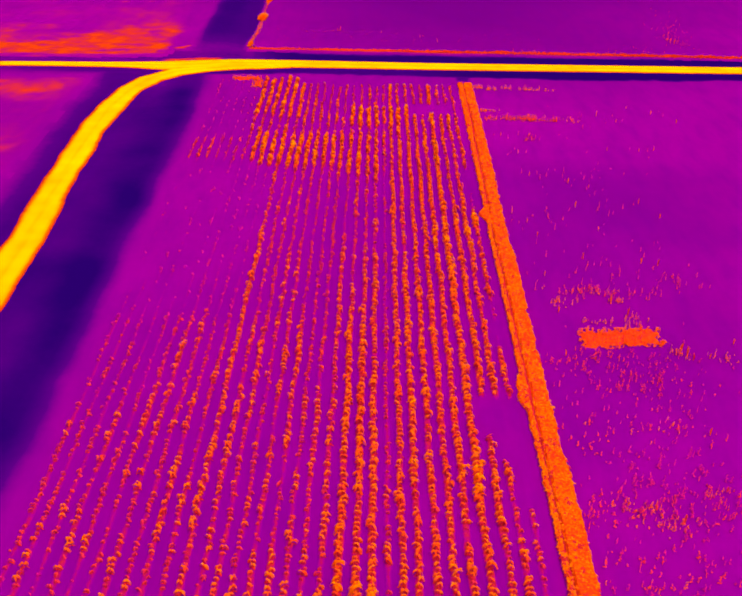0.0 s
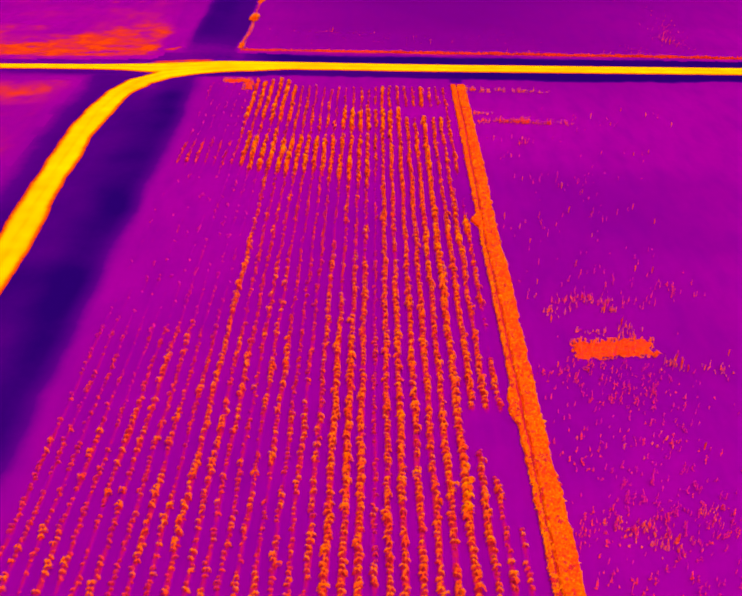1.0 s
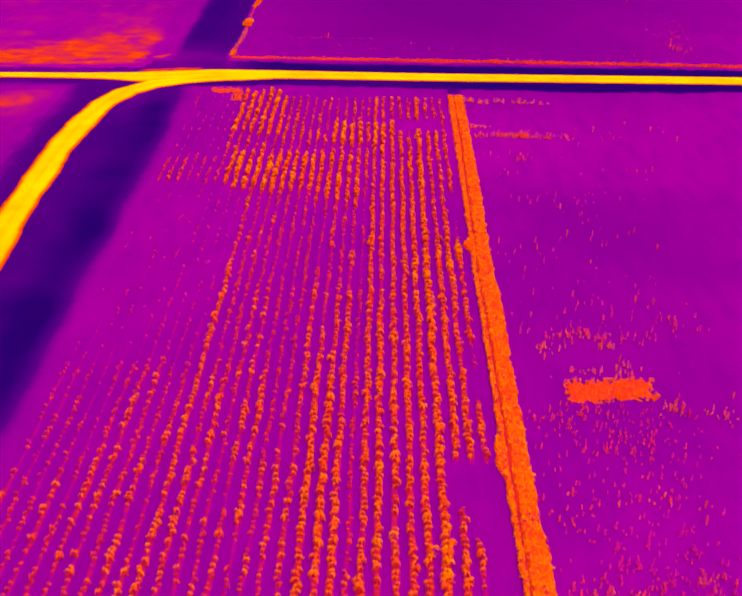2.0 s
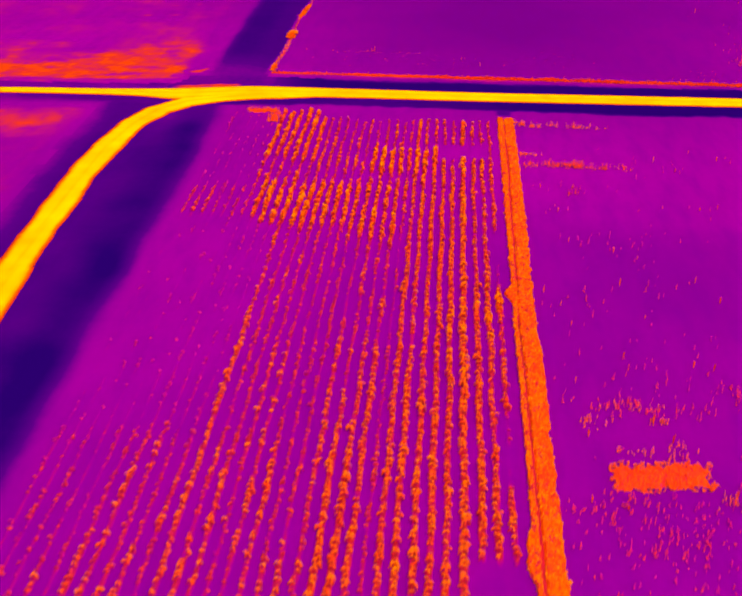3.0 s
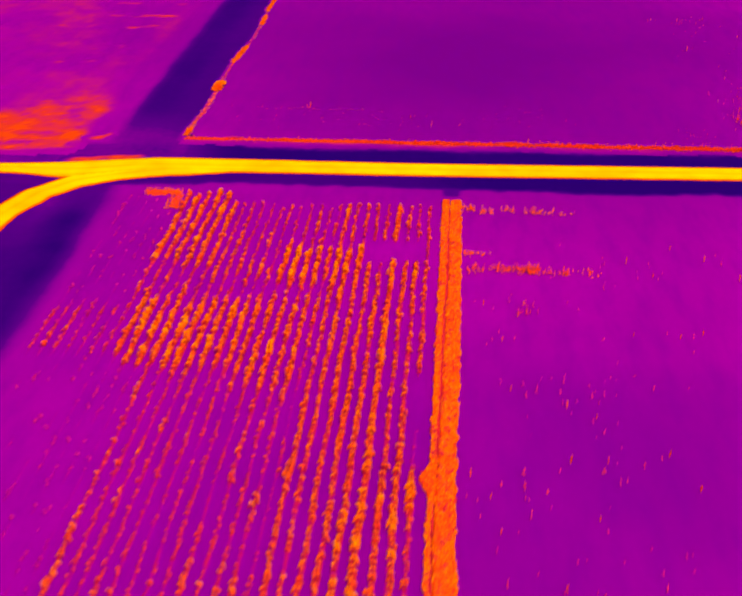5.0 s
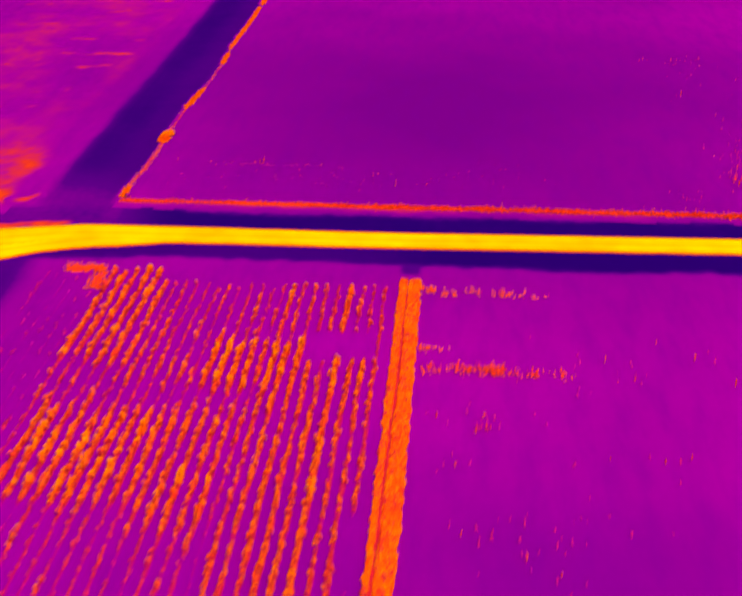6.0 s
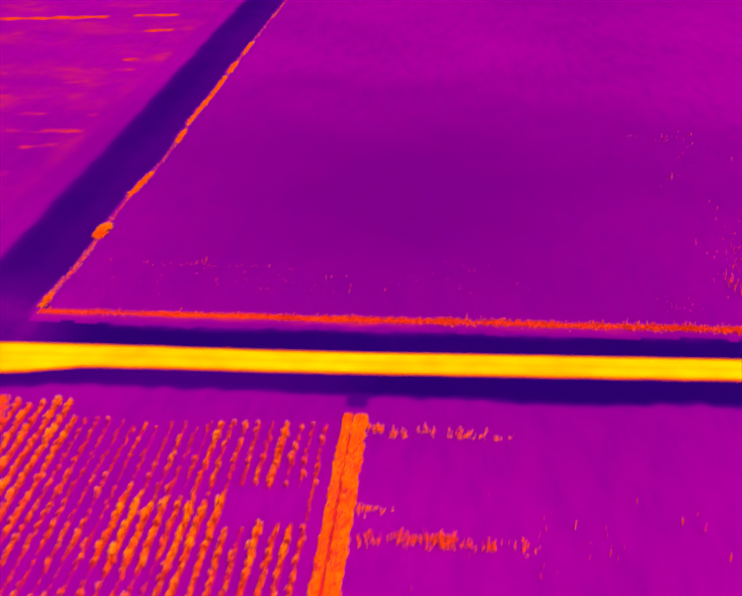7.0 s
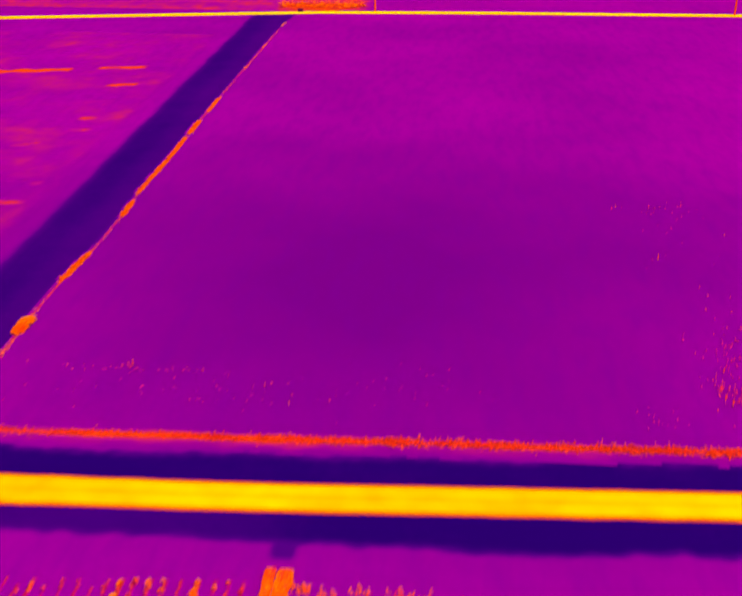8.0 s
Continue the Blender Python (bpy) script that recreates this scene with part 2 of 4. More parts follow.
SIDE_LANE = [(-30.3, -140.0), (-30.5, -43.0), (-30.6, -35.0), (-31.1, -25.0), (-31.35, -15.0), (-31.15, -9.0), (-30.5, -4.2),
             (-29.3, -0.7), (-27.3, 1.65), (-24.5, 3.05), (-21.0, 4.3), (-16.0, 5.2)]
FAR_LANE = [(-230.0, 95.0), (-120.0, 116.5), (-67.8, 126.6), (-37.7, 132.1), (-16.0, 136.0), (9.3, 137.7), (52.0, 139.2), (150.0, 143.5), (300.0, 150.0)]


def off_line(line, x, y):
    """Distance from a polyline, and the side: positive to its right."""
    best, side = 1e9, 0.0
    for (ax, ay), (bx, by) in zip(line, line[1:]):
        dx, dy = bx - ax, by - ay
        t = min(max(((x - ax) * dx + (y - ay) * dy) / (dx * dx + dy * dy), 0.0), 1.0)
        px, py = x - ax - t * dx, y - ay - t * dy
        far = math.hypot(px, py)
        if far < best:
            best, side = far, (1.0 if px * dy - py * dx > 0 else -1.0)
    return best, side


def main_lane(x, y):
    d = min(lane_top(x) - y, y - lane_bottom(x)) + 0.04 * rough(x, y, 0.5, 3)
    return smooth(-0.42, 0.72, d)


def side_lane(x, y):
    if x > -15.0:
        return 0.0
    d = 1.18 - off_line(SIDE_LANE, x, y)[0] + 0.22 * rough(x, y, 0.28, 5) + 0.08 * rough(x, y, 0.7, 6) + 0.04 * rough(x, y, 2.0, 54)
    return smooth(-0.52, 0.7, d)


def lanes(x, y):
    return max(main_lane(x, y), side_lane(x, y))


def tracks(x, y):
    if side_lane(x, y) > 0.3 and main_lane(x, y) < 0.9:
        d, s = off_line(SIDE_LANE, x, y)
    else:
        d = abs(y - 0.5 * (lane_top(x) + lane_bottom(x)))
    return 0.2 + 0.75 * smooth(0.8, 0.15, abs(d - 0.5)) * (0.75 + 0.5 * rough(x, y, 0.25, 9)) + 0.25 * rough(x, y, 0.8, 10)


def slant(x):
    return 0.0572 * x


def far_slant(x):
    return float(np.interp(x, [p[0] for p in FAR_LANE], [p[1] for p in FAR_LANE]))


road = sheet("road", -60.0, 46.0, -6.0, 8.2, 0.18, lanes, GRAVEL, -0.02, 0.085, tracks, slant)
tagged(road, "pale sun-warmed gravel farm lane with a curved junction", "road", kind="structure")
tagged(sheet("road_side", -35.0, -27.5, -120.0, -6.0, 0.25, lanes, GRAVEL, -0.02, 0.085, tracks, slant), "warm gravel side lane with ragged edges", "road", kind="structure")
tagged(sheet("road_east", 46.0, 200.0, 4.0, 8.4, 0.35, main_lane, GRAVEL, -0.02, 0.085, tracks, slant), "straight warm gravel farm lane", "road", kind="structure")
tagged(sheet("road_west", -160.0, -60.0, -22.0, 4.0, 0.35, main_lane, GRAVEL, -0.02, 0.085, tracks), "straight warm gravel farm lane", "road", kind="structure")


def far_lane(x, y):
    return smooth(-0.5, 0.6, 1.2 - off_line(FAR_LANE, x, y)[0])


def far_tracks(x, y):
    return 0.9


tagged(sheet("road_far", -170.0, 200.0, -2.0, 2.0, 0.3, far_lane, GRAVEL, -0.02, 0.085, far_tracks, far_slant), "distant bright gravel lane across the fields", "road", kind="structure")


# ---- grass verges ----
SOUTH_EDGE = ((-25.0, 1.3), (-17.0, 2.1), (-9.0, 2.6), (0.0, 2.75), (9.0, 2.85), (15.0, 3.1), (18.0, 3.6), (30.0, 4.3), (70.0, 6.5))
# the eastern edge of the drain verge, from the lane northwards
DRAIN_EDGE = ((10.5, -21.45), (13.0, -21.3), (20.0, -21.0), (23.0, -21.3), (31.0, -21.25), (35.0, -20.87), (44.0, -20.72), (50.0, -21.1), (58.0, -20.88), (67.0, -21.0), (80.0, -21.0), (126.0, -20.75), (135.0, -19.9))


@functools.lru_cache(maxsize=None)
def south_band_edge(x):
    return along(SOUTH_EDGE, x) + 0.18 * rough(x, 0.0, 0.22, 16)


@functools.lru_cache(maxsize=None)
def drain_edge(y):
    return along(DRAIN_EDGE, y)


def north_edge(x):
    """The line of the field edge north of the lane."""
    return 11.27 + 0.0352 * x


def verge_cover(x, y):
    c = 0.0
    wob = 0.5 * rough(x, y, 0.12, 11) + 0.25 * rough(x, y, 0.4, 12)
    # between the side lane and the crop
    if -33.0 < x < -21.0 and y < 4.5:
        body = smooth(-22.9, -25.4, x + 0.5 * wob) * (0.9 + 0.32 * smooth(-28.2, -25.6, x + wob) * (0.5 + 1.0 * smooth(-0.25, 0.3, rough(x, y, 0.08, 17))) + 0.4 * rough(x, y, 0.11, 13) + 0.22 * rough(x, y, 0.35, 18))
        body *= 1.0 - 0.35 * smooth(-6, 0, y)
        c = max(c, body)
    # west of the side lane
    if x < -29.0 and y < lane_bottom(x) + 0.6:
        d = -32.3 - x
        c = max(c, 0.78 * smooth(3.9, 0.2, d + wob) * smooth(2.5, 0.5, y))
        c = max(c, 0.75 * smooth(3.0, 0.5, lane_bottom(x) - y + wob) * smooth(-58, -34, x))
    # along the south side of the main lane
    if x > -27.0 and -0.5 < y < lane_bottom(x) + 0.6:
        dark = 1.42 * smooth(-0.55, 0.5, y - south_band_edge(x) + 0.7 * wob + 0.3 * rough(x, y, 0.9, 56)) * (0.72 + 0.28 * smooth(-6, 4, x))
        stub = 0.8 * smooth(-0.7, 0.05, x) * smooth(1.3, 0.6, x) * smooth(0.9, 1.8, y)
        c = max(c, dark, stub)
    # along its north side
    if lane_top(x) - 0.6 < y < lane_top(x) + 5 and x > -75:
        reach = 2.35 + 1.3 * smooth(-15, -20, x)
        c = max(c, (0.48 + 0.9 * smooth(-21.5, -16.5, x)) * smooth(reach + 0.5, reach - 0.7, y - lane_top(x) + 0.8 * wob + 0.25 * rough(x, y, 1.3, 55)))
    # the drain verge that runs north
    if -33.0 < x < -19.0 and y > lane_top(x):
        left = smooth(-27.7, -26.1, x + 0.5 * wob)
        right = smooth(0.2, -0.45, x - drain_edge(y) + 0.25 * wob)
        c = max(c, left * right * (0.52 + 0.36 * smooth(10, 17, y) + 0.22 * smooth(-22.5, -25.0, x + wob) * smooth(12, 18, y) + 0.14 * rough(x, 0.35 * y, 0.12, 15)) * smooth(135.8, 134.2, y))
    return c if c > 0.04 else 0.0


for number, (x0, x1, y0, y1, step, text) in enumerate((
        (-33.0, -19.0, -110.0, 4.5, 0.5, "dark cool grass verge beside the gravel side lane"),
        (-62.0, -33.0, -110.0, 4.5, 0.6, "thin dark grass fringe west of the side lane"),
        (-19.0, 70.0, -0.5, 9.5, 0.25, "narrow dark grass edge below the main lane"),
        (-62.0, -33.0, 4.5, 8.5, 0.4, "dark grass strip above the main lane"),
        (-33.0, -19.0, 4.5, 136.0, 0.5, "broad dark grass drain verge running away from the lane"),
        (-19.0, 70.0, 9.5, 15.0, 0.3, "dark grass strip between lane and weedy field edge"))):
    tagged(sheet("verge_%d" % (number + 1), x0, x1, y0, y1, step, verge_cover, VERGE, 0.005), text, "grass verge", kind="structure")


# ---- warm dry grass on the western fields and beyond the far lane ----
# thin lines of dry grass: where each starts and ends, and how warm it is
DASHES = ((-62.0, 90.4, -43.7, 93.4, 1.0), (-40.4, 94.6, -34.2, 95.8, 0.85), (-36.4, 86.2, -32.8, 86.8, 0.85), (-35.0, 71.7, -32.5, 72.0, 0.75), (-35.2, 77.2, -33.4, 77.5, 0.45),
          (-39.0, 61.8, -35.5, 62.2, 0.6), (-34.6, 67.2, -31.6, 67.4, 0.55), (-39.5, 67.0, -36.0, 67.3, 0.5), (-39.0, 50.2, -36.0, 50.4, 0.55), (-34.5, 50.4, -30.6, 50.7, 0.5),
          (-38.4, 45.2, -30.6, 45.6, 0.6), (-39.0, 28.0, -37.5, 28.2, 0.7), (-36.5, 28.6, -34.5, 28.8, 0.7), (-36.7, 33.5, -33.2, 34.1, 0.5), (-43.0, 40.5, -38.5, 40.8, 0.5),
          (-41.0, 36.5, -39.0, 36.7, 0.55), (-35.0, 40.6, -31.5, 41.6, 0.45), (-33.0, 17.5, -31.0, 20.5, 0.4), (-47.0, 55.5, -42.0, 55.9, 0.5), (-52.0, 64.0, -46.0, 64.5, 0.5))


def dash(x, y):
    c = 0.0
    for ax, ay, bx, by, warm in DASHES:
        if ax - 1 < x < bx + 1 and abs(y - 0.5 * (ay + by)) < 4:
            middle = ay + (by - ay) * min(max((x - ax) / (bx - ax), 0.0), 1.0) + 0.3 * rough(x, 0, 0.5, ay)
            c = max(c, (1.25 if warm > 0.8 else 0.8) * warm * smooth(1.35 + 0.7 * rough(x, ay, 0.7, 44), 0.1, abs(y - middle)) * smooth(-0.6, 0.5, x - ax) * smooth(-0.6, 0.5, bx - x) * max(0.0, 0.62 + 0.2 * (warm > 0.8) + (0.6 if warm > 0.8 else 1.1) * rough(x, y, 0.45, 37) + 0.5 * rough(x, y, 1.3, 61)))
    return c


def meadow_cover(x, y):
    c = 0.0
    if y > lane_top(x) + 1.6 and x < -27.9 and y < 118:
        edge = smooth(-28.4, -30.4, x + 0.9 * rough(x, 0.5 * y, 0.3, 21))
        near = max(0.8 * smooth(22, 16.5, y + 2.5 * rough(x, y, 0.2, 48)) * smooth(-40, -34.5, x), smooth(17.5, 9.5, y + 2.5 * rough(x, y, 0.12, 22) - 0.05 * (x + 40)), 0.45 * smooth(30, 14, y + 3 * rough(x, y, 0.12, 22)) * smooth(-0.2, 0.35, rough(x * 0.5, y, 0.22, 46))) * smooth(-0.2, 0.8, y - lane_top(x) - 2.3)
        streaks = smooth(-0.05, 0.55, rough(x * 0.34, y, 0.4, 23) + 0.35 * rough(x, y, 0.6, 30)) * smooth(112, 30, y)
        c = max(0.95 * near * (0.78 + 0.5 * rough(x * 0.5, y, 0.3, 25) + 0.5 * rough(x * 0.6, y, 0.9, 45) + 0.3 * rough(x, y, 2.1, 46)), 0.08 * streaks, dash(x, y), 0.17 + 0.28 * rough(x, y, 0.13, 34) + 0.08 * rough(x, y, 0.5, 49)) * edge
    elif y < lane_bottom(x) - 2.4 and x < -34.0:
        edge = smooth(-34.3, -37.0, x + 1.2 * rough(x, y, 0.3, 26)) * smooth(2.4, 3.6, lane_bottom(x) - y)
        blobs = smooth(0.0, 0.45, rough(x * 0.6, y, 0.13, 27))
        top = smooth(-10.0, -5.0, y + 2.0 * rough(x, y, 0.2, 28)) * smooth(-1.6, -2.6, y)
        c = edge * max(0.36 * blobs, 0.52 * top, 0.17) * (0.85 + 0.5 * rough(x * 0.6, y, 0.35, 31) + 0.4 * rough(x, y, 0.9, 47))
    elif -21.5 < x < 70 and y < 20:
        line = north_edge(x)
        c = max(0.36, (1.35 - 0.3 * smooth(-5.0, 10.0, x)) * smooth(0.42 + 0.12 * rough(x, y, 0.9, 63), 0.1, abs(y - line))) * smooth(line - 1.35, line - 0.45, y + 0.35 * rough(x, y, 0.8, 35)) * smooth(line + 0.9, line + 0.2, y) * (0.8 + 0.8 * rough(x * 0.5, y, 0.4, 36))
    elif y > 136:
        d, s = off_line(FAR_LANE, x, y)
        if s < 0 and d > 1.6:
            clump = smooth(-26, -22, x) * smooth(-7, -11, x) * smooth(24, 12, d)
            c = max(0.42 * smooth(-14, -26, x), 0.95 * clump, 0.14)
            c *= 0.8 + 0.5 * rough(x * 0.4, y, 0.2, 29)
    return c if c > 0.05 else 0.0


tagged(sheet("meadow_1", -90.0, -27.9, 5.0, 117.0, 0.4, meadow_cover, MEADOW, 0.009), "streaks of warm dry grass on a violet field", "meadow", kind="structure")
tagged(sheet("meadow_4", -21.5, 60.0, 9.2, 16.0, 0.3, meadow_cover, MEADOW, 0.009), "thin reddish grass margin under the field edge weeds", "meadow", kind="structure")
tagged(sheet("meadow_2", -100.0, -33.5, -90.0, 1.0, 0.6, meadow_cover, MEADOW, 0.009), "blotches of warm dry grass on a violet field", "meadow", kind="structure")
tagged(sheet("meadow_3", -140.0, 160.0, 136.0, 190.0, 0.9, meadow_cover, MEADOW, 0.009), "reddish dry grass beyond the distant lane", "meadow", kind="structure")


# ---- plants ----
def leaf(verts, faces, base, yaw, length, width, rise, droop):
    """One arched leaf: four cross sections, folded a little along the middle."""
    bx, by, bz = base
    c, s = math.cos(yaw), math.sin(yaw)
    start = len(verts)
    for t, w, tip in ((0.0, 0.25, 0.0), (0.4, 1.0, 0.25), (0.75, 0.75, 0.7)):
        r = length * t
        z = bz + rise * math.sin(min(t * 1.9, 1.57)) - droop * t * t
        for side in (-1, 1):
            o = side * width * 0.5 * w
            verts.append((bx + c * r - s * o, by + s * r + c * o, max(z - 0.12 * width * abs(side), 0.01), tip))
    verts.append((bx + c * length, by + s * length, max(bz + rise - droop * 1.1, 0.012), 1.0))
    a = start
    faces += [(a, a + 2, a + 3, a + 1), (a + 2, a + 4, a + 5, a + 3), (a + 4, a + 6, a + 5)]


def add_crop_plant(verts, faces, rng, place, size, across=True, leaves=11):
    """A leafy crop plant whose leaves arch mostly over the gaps between the rows."""
    x, y = place
    h = size * rng.uniform(0.5, 0.75)
    a = len(verts)
    for i in range(3):
        u = 2.1 * i
        verts.append((x + 0.03 * math.cos(u), y + 0.03 * math.sin(u), 0.0))
    verts.append((x, y, h * 0.9))
    faces += [(a, a + 1, a + 3), (a + 1, a + 2, a + 3), (a + 2, a, a + 3)]
    for i in range(leaves):
        if across:
            top = i >= leaves // 3
            yaw = (0 if i % 2 else math.pi) + rng.gauss(0, 0.32) if i % 6 else rng.uniform(0, 6.28)
            leaf(verts, faces, (x, y, h * (rng.uniform(0.75, 1.0) if top else rng.uniform(0.25, 0.5))), yaw, size * rng.uniform(0.36, 0.56), size * rng.uniform(0.19, 0.3),
                 size * rng.uniform(0.08, 0.28), size * rng.uniform(0.4, 0.7))
        else:
            leaf(verts, faces, (x, y, h * rng.uniform(0.35, 0.8)), rng.uniform(0, 6.28), size * rng.uniform(0.42, 0.66), size * rng.uniform(0.2, 0.32),
                 size * rng.uniform(0.12, 0.3), size * rng.uniform(0.15, 0.5))


def add_tuft(verts, faces, rng, place, height, spread, blades=9):
    """An upright tuft of narrow blades."""
    x, y = place
    for _ in range(blades):
        yaw, r = rng.uniform(0, 6.28), 0.6 * spread * rng.random()
        leaf(verts, faces, (x + r * math.cos(yaw), y + r * math.sin(yaw), 0.0), yaw + rng.gauss(0, 0.4), height * rng.uniform(0.03, 0.14),
             0.035 + 0.04 * rng.random(), height * rng.uniform(0.6, 1.1), height * rng.uniform(0.0, 0.15))


def add_weed(verts, faces, rng, place, height, width):
    """A slim upright weed: short leaves round one stem from the ground to its top."""
    x, y = place
    a = len(verts)
    for i in range(3):
        verts.append((x + 0.015 * math.cos(2.1 * i), y + 0.015 * math.sin(2.1 * i), 0.0))
    verts.append((x, y, height))
    faces += [(a, a + 1, a + 3), (a + 1, a + 2, a + 3), (a + 2, a, a + 3)]
    count = 5 + round(8 * height)
    for i in range(count):
        t = (i + rng.random()) / count
        leaf(verts, faces, (x, y, height * t * 0.95), rng.uniform(0, 6.28), width * rng.uniform(0.5, 1.0) * (1.1 - 0.5 * t), width * 0.5, 0.2 * width, 0.35 * width)


def plant_meshes(name, count, size, materials, leaves):
    found = []
    for i in range(count):
        rng = random.Random(100 * i + round(size * 1000))
        verts, faces = [], []
        add_crop_plant(verts, faces, rng, (0, 0), size * rng.uniform(0.85, 1.15), True, leaves)
        me = mesh_of(name, verts, faces, materials)
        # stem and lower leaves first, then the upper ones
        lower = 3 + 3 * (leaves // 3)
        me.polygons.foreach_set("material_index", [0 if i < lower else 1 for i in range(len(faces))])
        found.append(me)
    return found


# All but the seedlings carry shading in colour: lower leaves redder than upper ones.
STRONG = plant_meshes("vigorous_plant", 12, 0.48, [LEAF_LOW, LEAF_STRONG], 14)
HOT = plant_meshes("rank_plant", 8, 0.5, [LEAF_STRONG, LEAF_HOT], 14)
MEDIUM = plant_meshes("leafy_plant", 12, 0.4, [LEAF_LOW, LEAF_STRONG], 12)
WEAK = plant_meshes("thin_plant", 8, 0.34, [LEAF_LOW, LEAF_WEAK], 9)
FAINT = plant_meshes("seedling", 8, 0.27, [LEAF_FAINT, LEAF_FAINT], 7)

# The crop rows, from the strip of tall plants westwards.
ROWS = [-1.08, -1.76, -2.43, -3.22, -3.97, -4.65, -5.35, -6.1, -6.74, -7.34, -7.98, -8.62, -9.33, -10.05, -10.78, -11.42,
        -12.08, -12.78, -13.44, -14.1, -14.75, -15.52, -16.22, -16.95, -17.62, -18.35, -19.05, -19.75, -20.45, -21.15, -21.85, -22.5]


def within(y, south, north, soft=0.6):
    return smooth(south - soft, south + soft, y) * smooth(north + soft, north - soft, y)


# How well the crop grows: from row to row, from south to north, and how closed the rows are there, from 0 to 1.
GROWTH = ((0, 31, -80.0, -46.0, 0.48), (0, 12, -80.0, -44.0, 0.74), (13, 19, -80.0, -44.0, 0.5), (27, 31, -60.0, -53.0, 0.38), (27, 31, -53.0, -38.0, 0.24), (0, 8, -44.0, -34.0, 0.68), (9, 13, -44.0, -34.6, 0.6),
          (14, 20, -44.0, -33.0, 0.38), (22, 25, -44.0, -38.0, 0.2), (26, 31, -44.0, -38.0, 0.08), (0, 8, -34.0, -8.5, 0.68), (9, 12, -33.6, -22.8, 0.46), (13, 20, -33.0, -21.8, 0.36),
          (22, 31, -38.8, -20.6, 0.02), (22, 25, -38.8, -20.6, 0.1), (9, 14, -22.6, -13.6, 0.74), (15, 24, -21.2, -14.3, 0.94), (25, 28, -20.4, -16.2, 0.34), (6, 13, -12.0, -7.4, 0.98), (14, 19, -11.2, -8.9, 0.56),
          (20, 25, -10.0, 1.0, 0.84), (26, 31, -15.5, 1.0, 0.06), (0, 9, -6.2, 1.0, 0.6))


def vigour(k, y):
    """How well row k grows at y, from 0 (bare) to 1 (a closed row)."""
    ragged = y + 1.1 * noise.noise((k * 1.7, 0.3, 77.0))
    v = 0.42
    for first, last, south, north, level in GROWTH:
        v += (level - v) * within(k, first - 0.5, last + 0.5, 0.7) * within(ragged, south, north, 0.7)
    uneven = min(1.0, 0.25 + 1.3 * v)
    v += uneven * (0.24 * noise.noise((k * 3.7, y * 0.16, 1.0)) + 0.24 * noise.noise((k * 1.9, y * 0.55, 4.0)))
    if k == 3:
        v = max(v, 0.86 + 0.2 * noise.noise((9.0, y * 0.2, 3.0)))
    if k == 21 and y < -13:
        v = max(v, 0.6 - 0.1 * smooth(-36, -32, y) + 0.22 * noise.noise((0.0, y * 0.25, 8.0)) + 0.3 * smooth(-22, -19, y))
    if k == 9:
        v -= 0.32
    if 1 <= k <= 5:
        v -= 1.2 * within(y, -8.4 - 0.4 * (k in (4, 5)), -6.0, 0.3)
    if k in (1, 2, 4) and y > -6:
        v -= 0.08
    if k == 0:
        v += 0.7 * within(y, -31.4, -29.4, 0.4) - 0.08 - 0.55 * within(y, -28.5, -20.8) - 0.5 * within(y, -46.5, -41.0)
    if k <= 2:
        v -= 1.2 * within(y, (-59.5, -56.4, -54.4)[k], -51.4, 0.4) + 0.16 * smooth(-51.0, -53.0, y)
    return v


def row_north(k):
    if k >= 21:
        return (0.4, 0.6, 0.2, -0.2, 0.1)[min(k - 21, 4)] - 0.12 * max(0, k - 25)
    return -0.45 - 0.05 * min(k, 13) - 0.5 * (k in (10, 13, 15))


def row_bed(k):
    """The low, uneven line of litter and seedlings that a row stands in."""
    verts, faces, cov = [], [], []
    north, n = row_north(k) + 0.2, 300
    for i in range(n + 1):
        y = north - (north + 75.8) * i / n
        v = max(vigour(k, y) + 0.16 * rough(k * 5.1, y, 1.3, 38), 0.0)
        x = ROWS[k] + 0.03 * math.sin(y * 0.7 + k)
        half = 0.13 + 0.1 * min(v, 1.0) + 0.03 * rough(k * 2.3, y, 1.1, 39)
        side = 0.5 + 0.4 * smooth(0.4, 0.8, v)
        for t, c in ((-1.0, 0.0), (-0.55, side), (0.0, 1.0), (0.55, side), (1.0, 0.0)):
            g = c * min(0.1 + 0.85 * v, 0.95) * smooth(0.0, 0.12, v)
            verts.append((x + half * t, y, 0.004 + 0.05 * g * (1 + rough(x * 3 + t, y, 2.0, 40))))
            cov.append(g)
        if i:
            a = 5 * (i - 1)
            faces += [(a + j, a + j + 5, a + j + 6, a + j + 1) for j in range(4)]
    return mesh_of("litter_bed", verts, faces, [ROW_BED], [("cover", cov)])


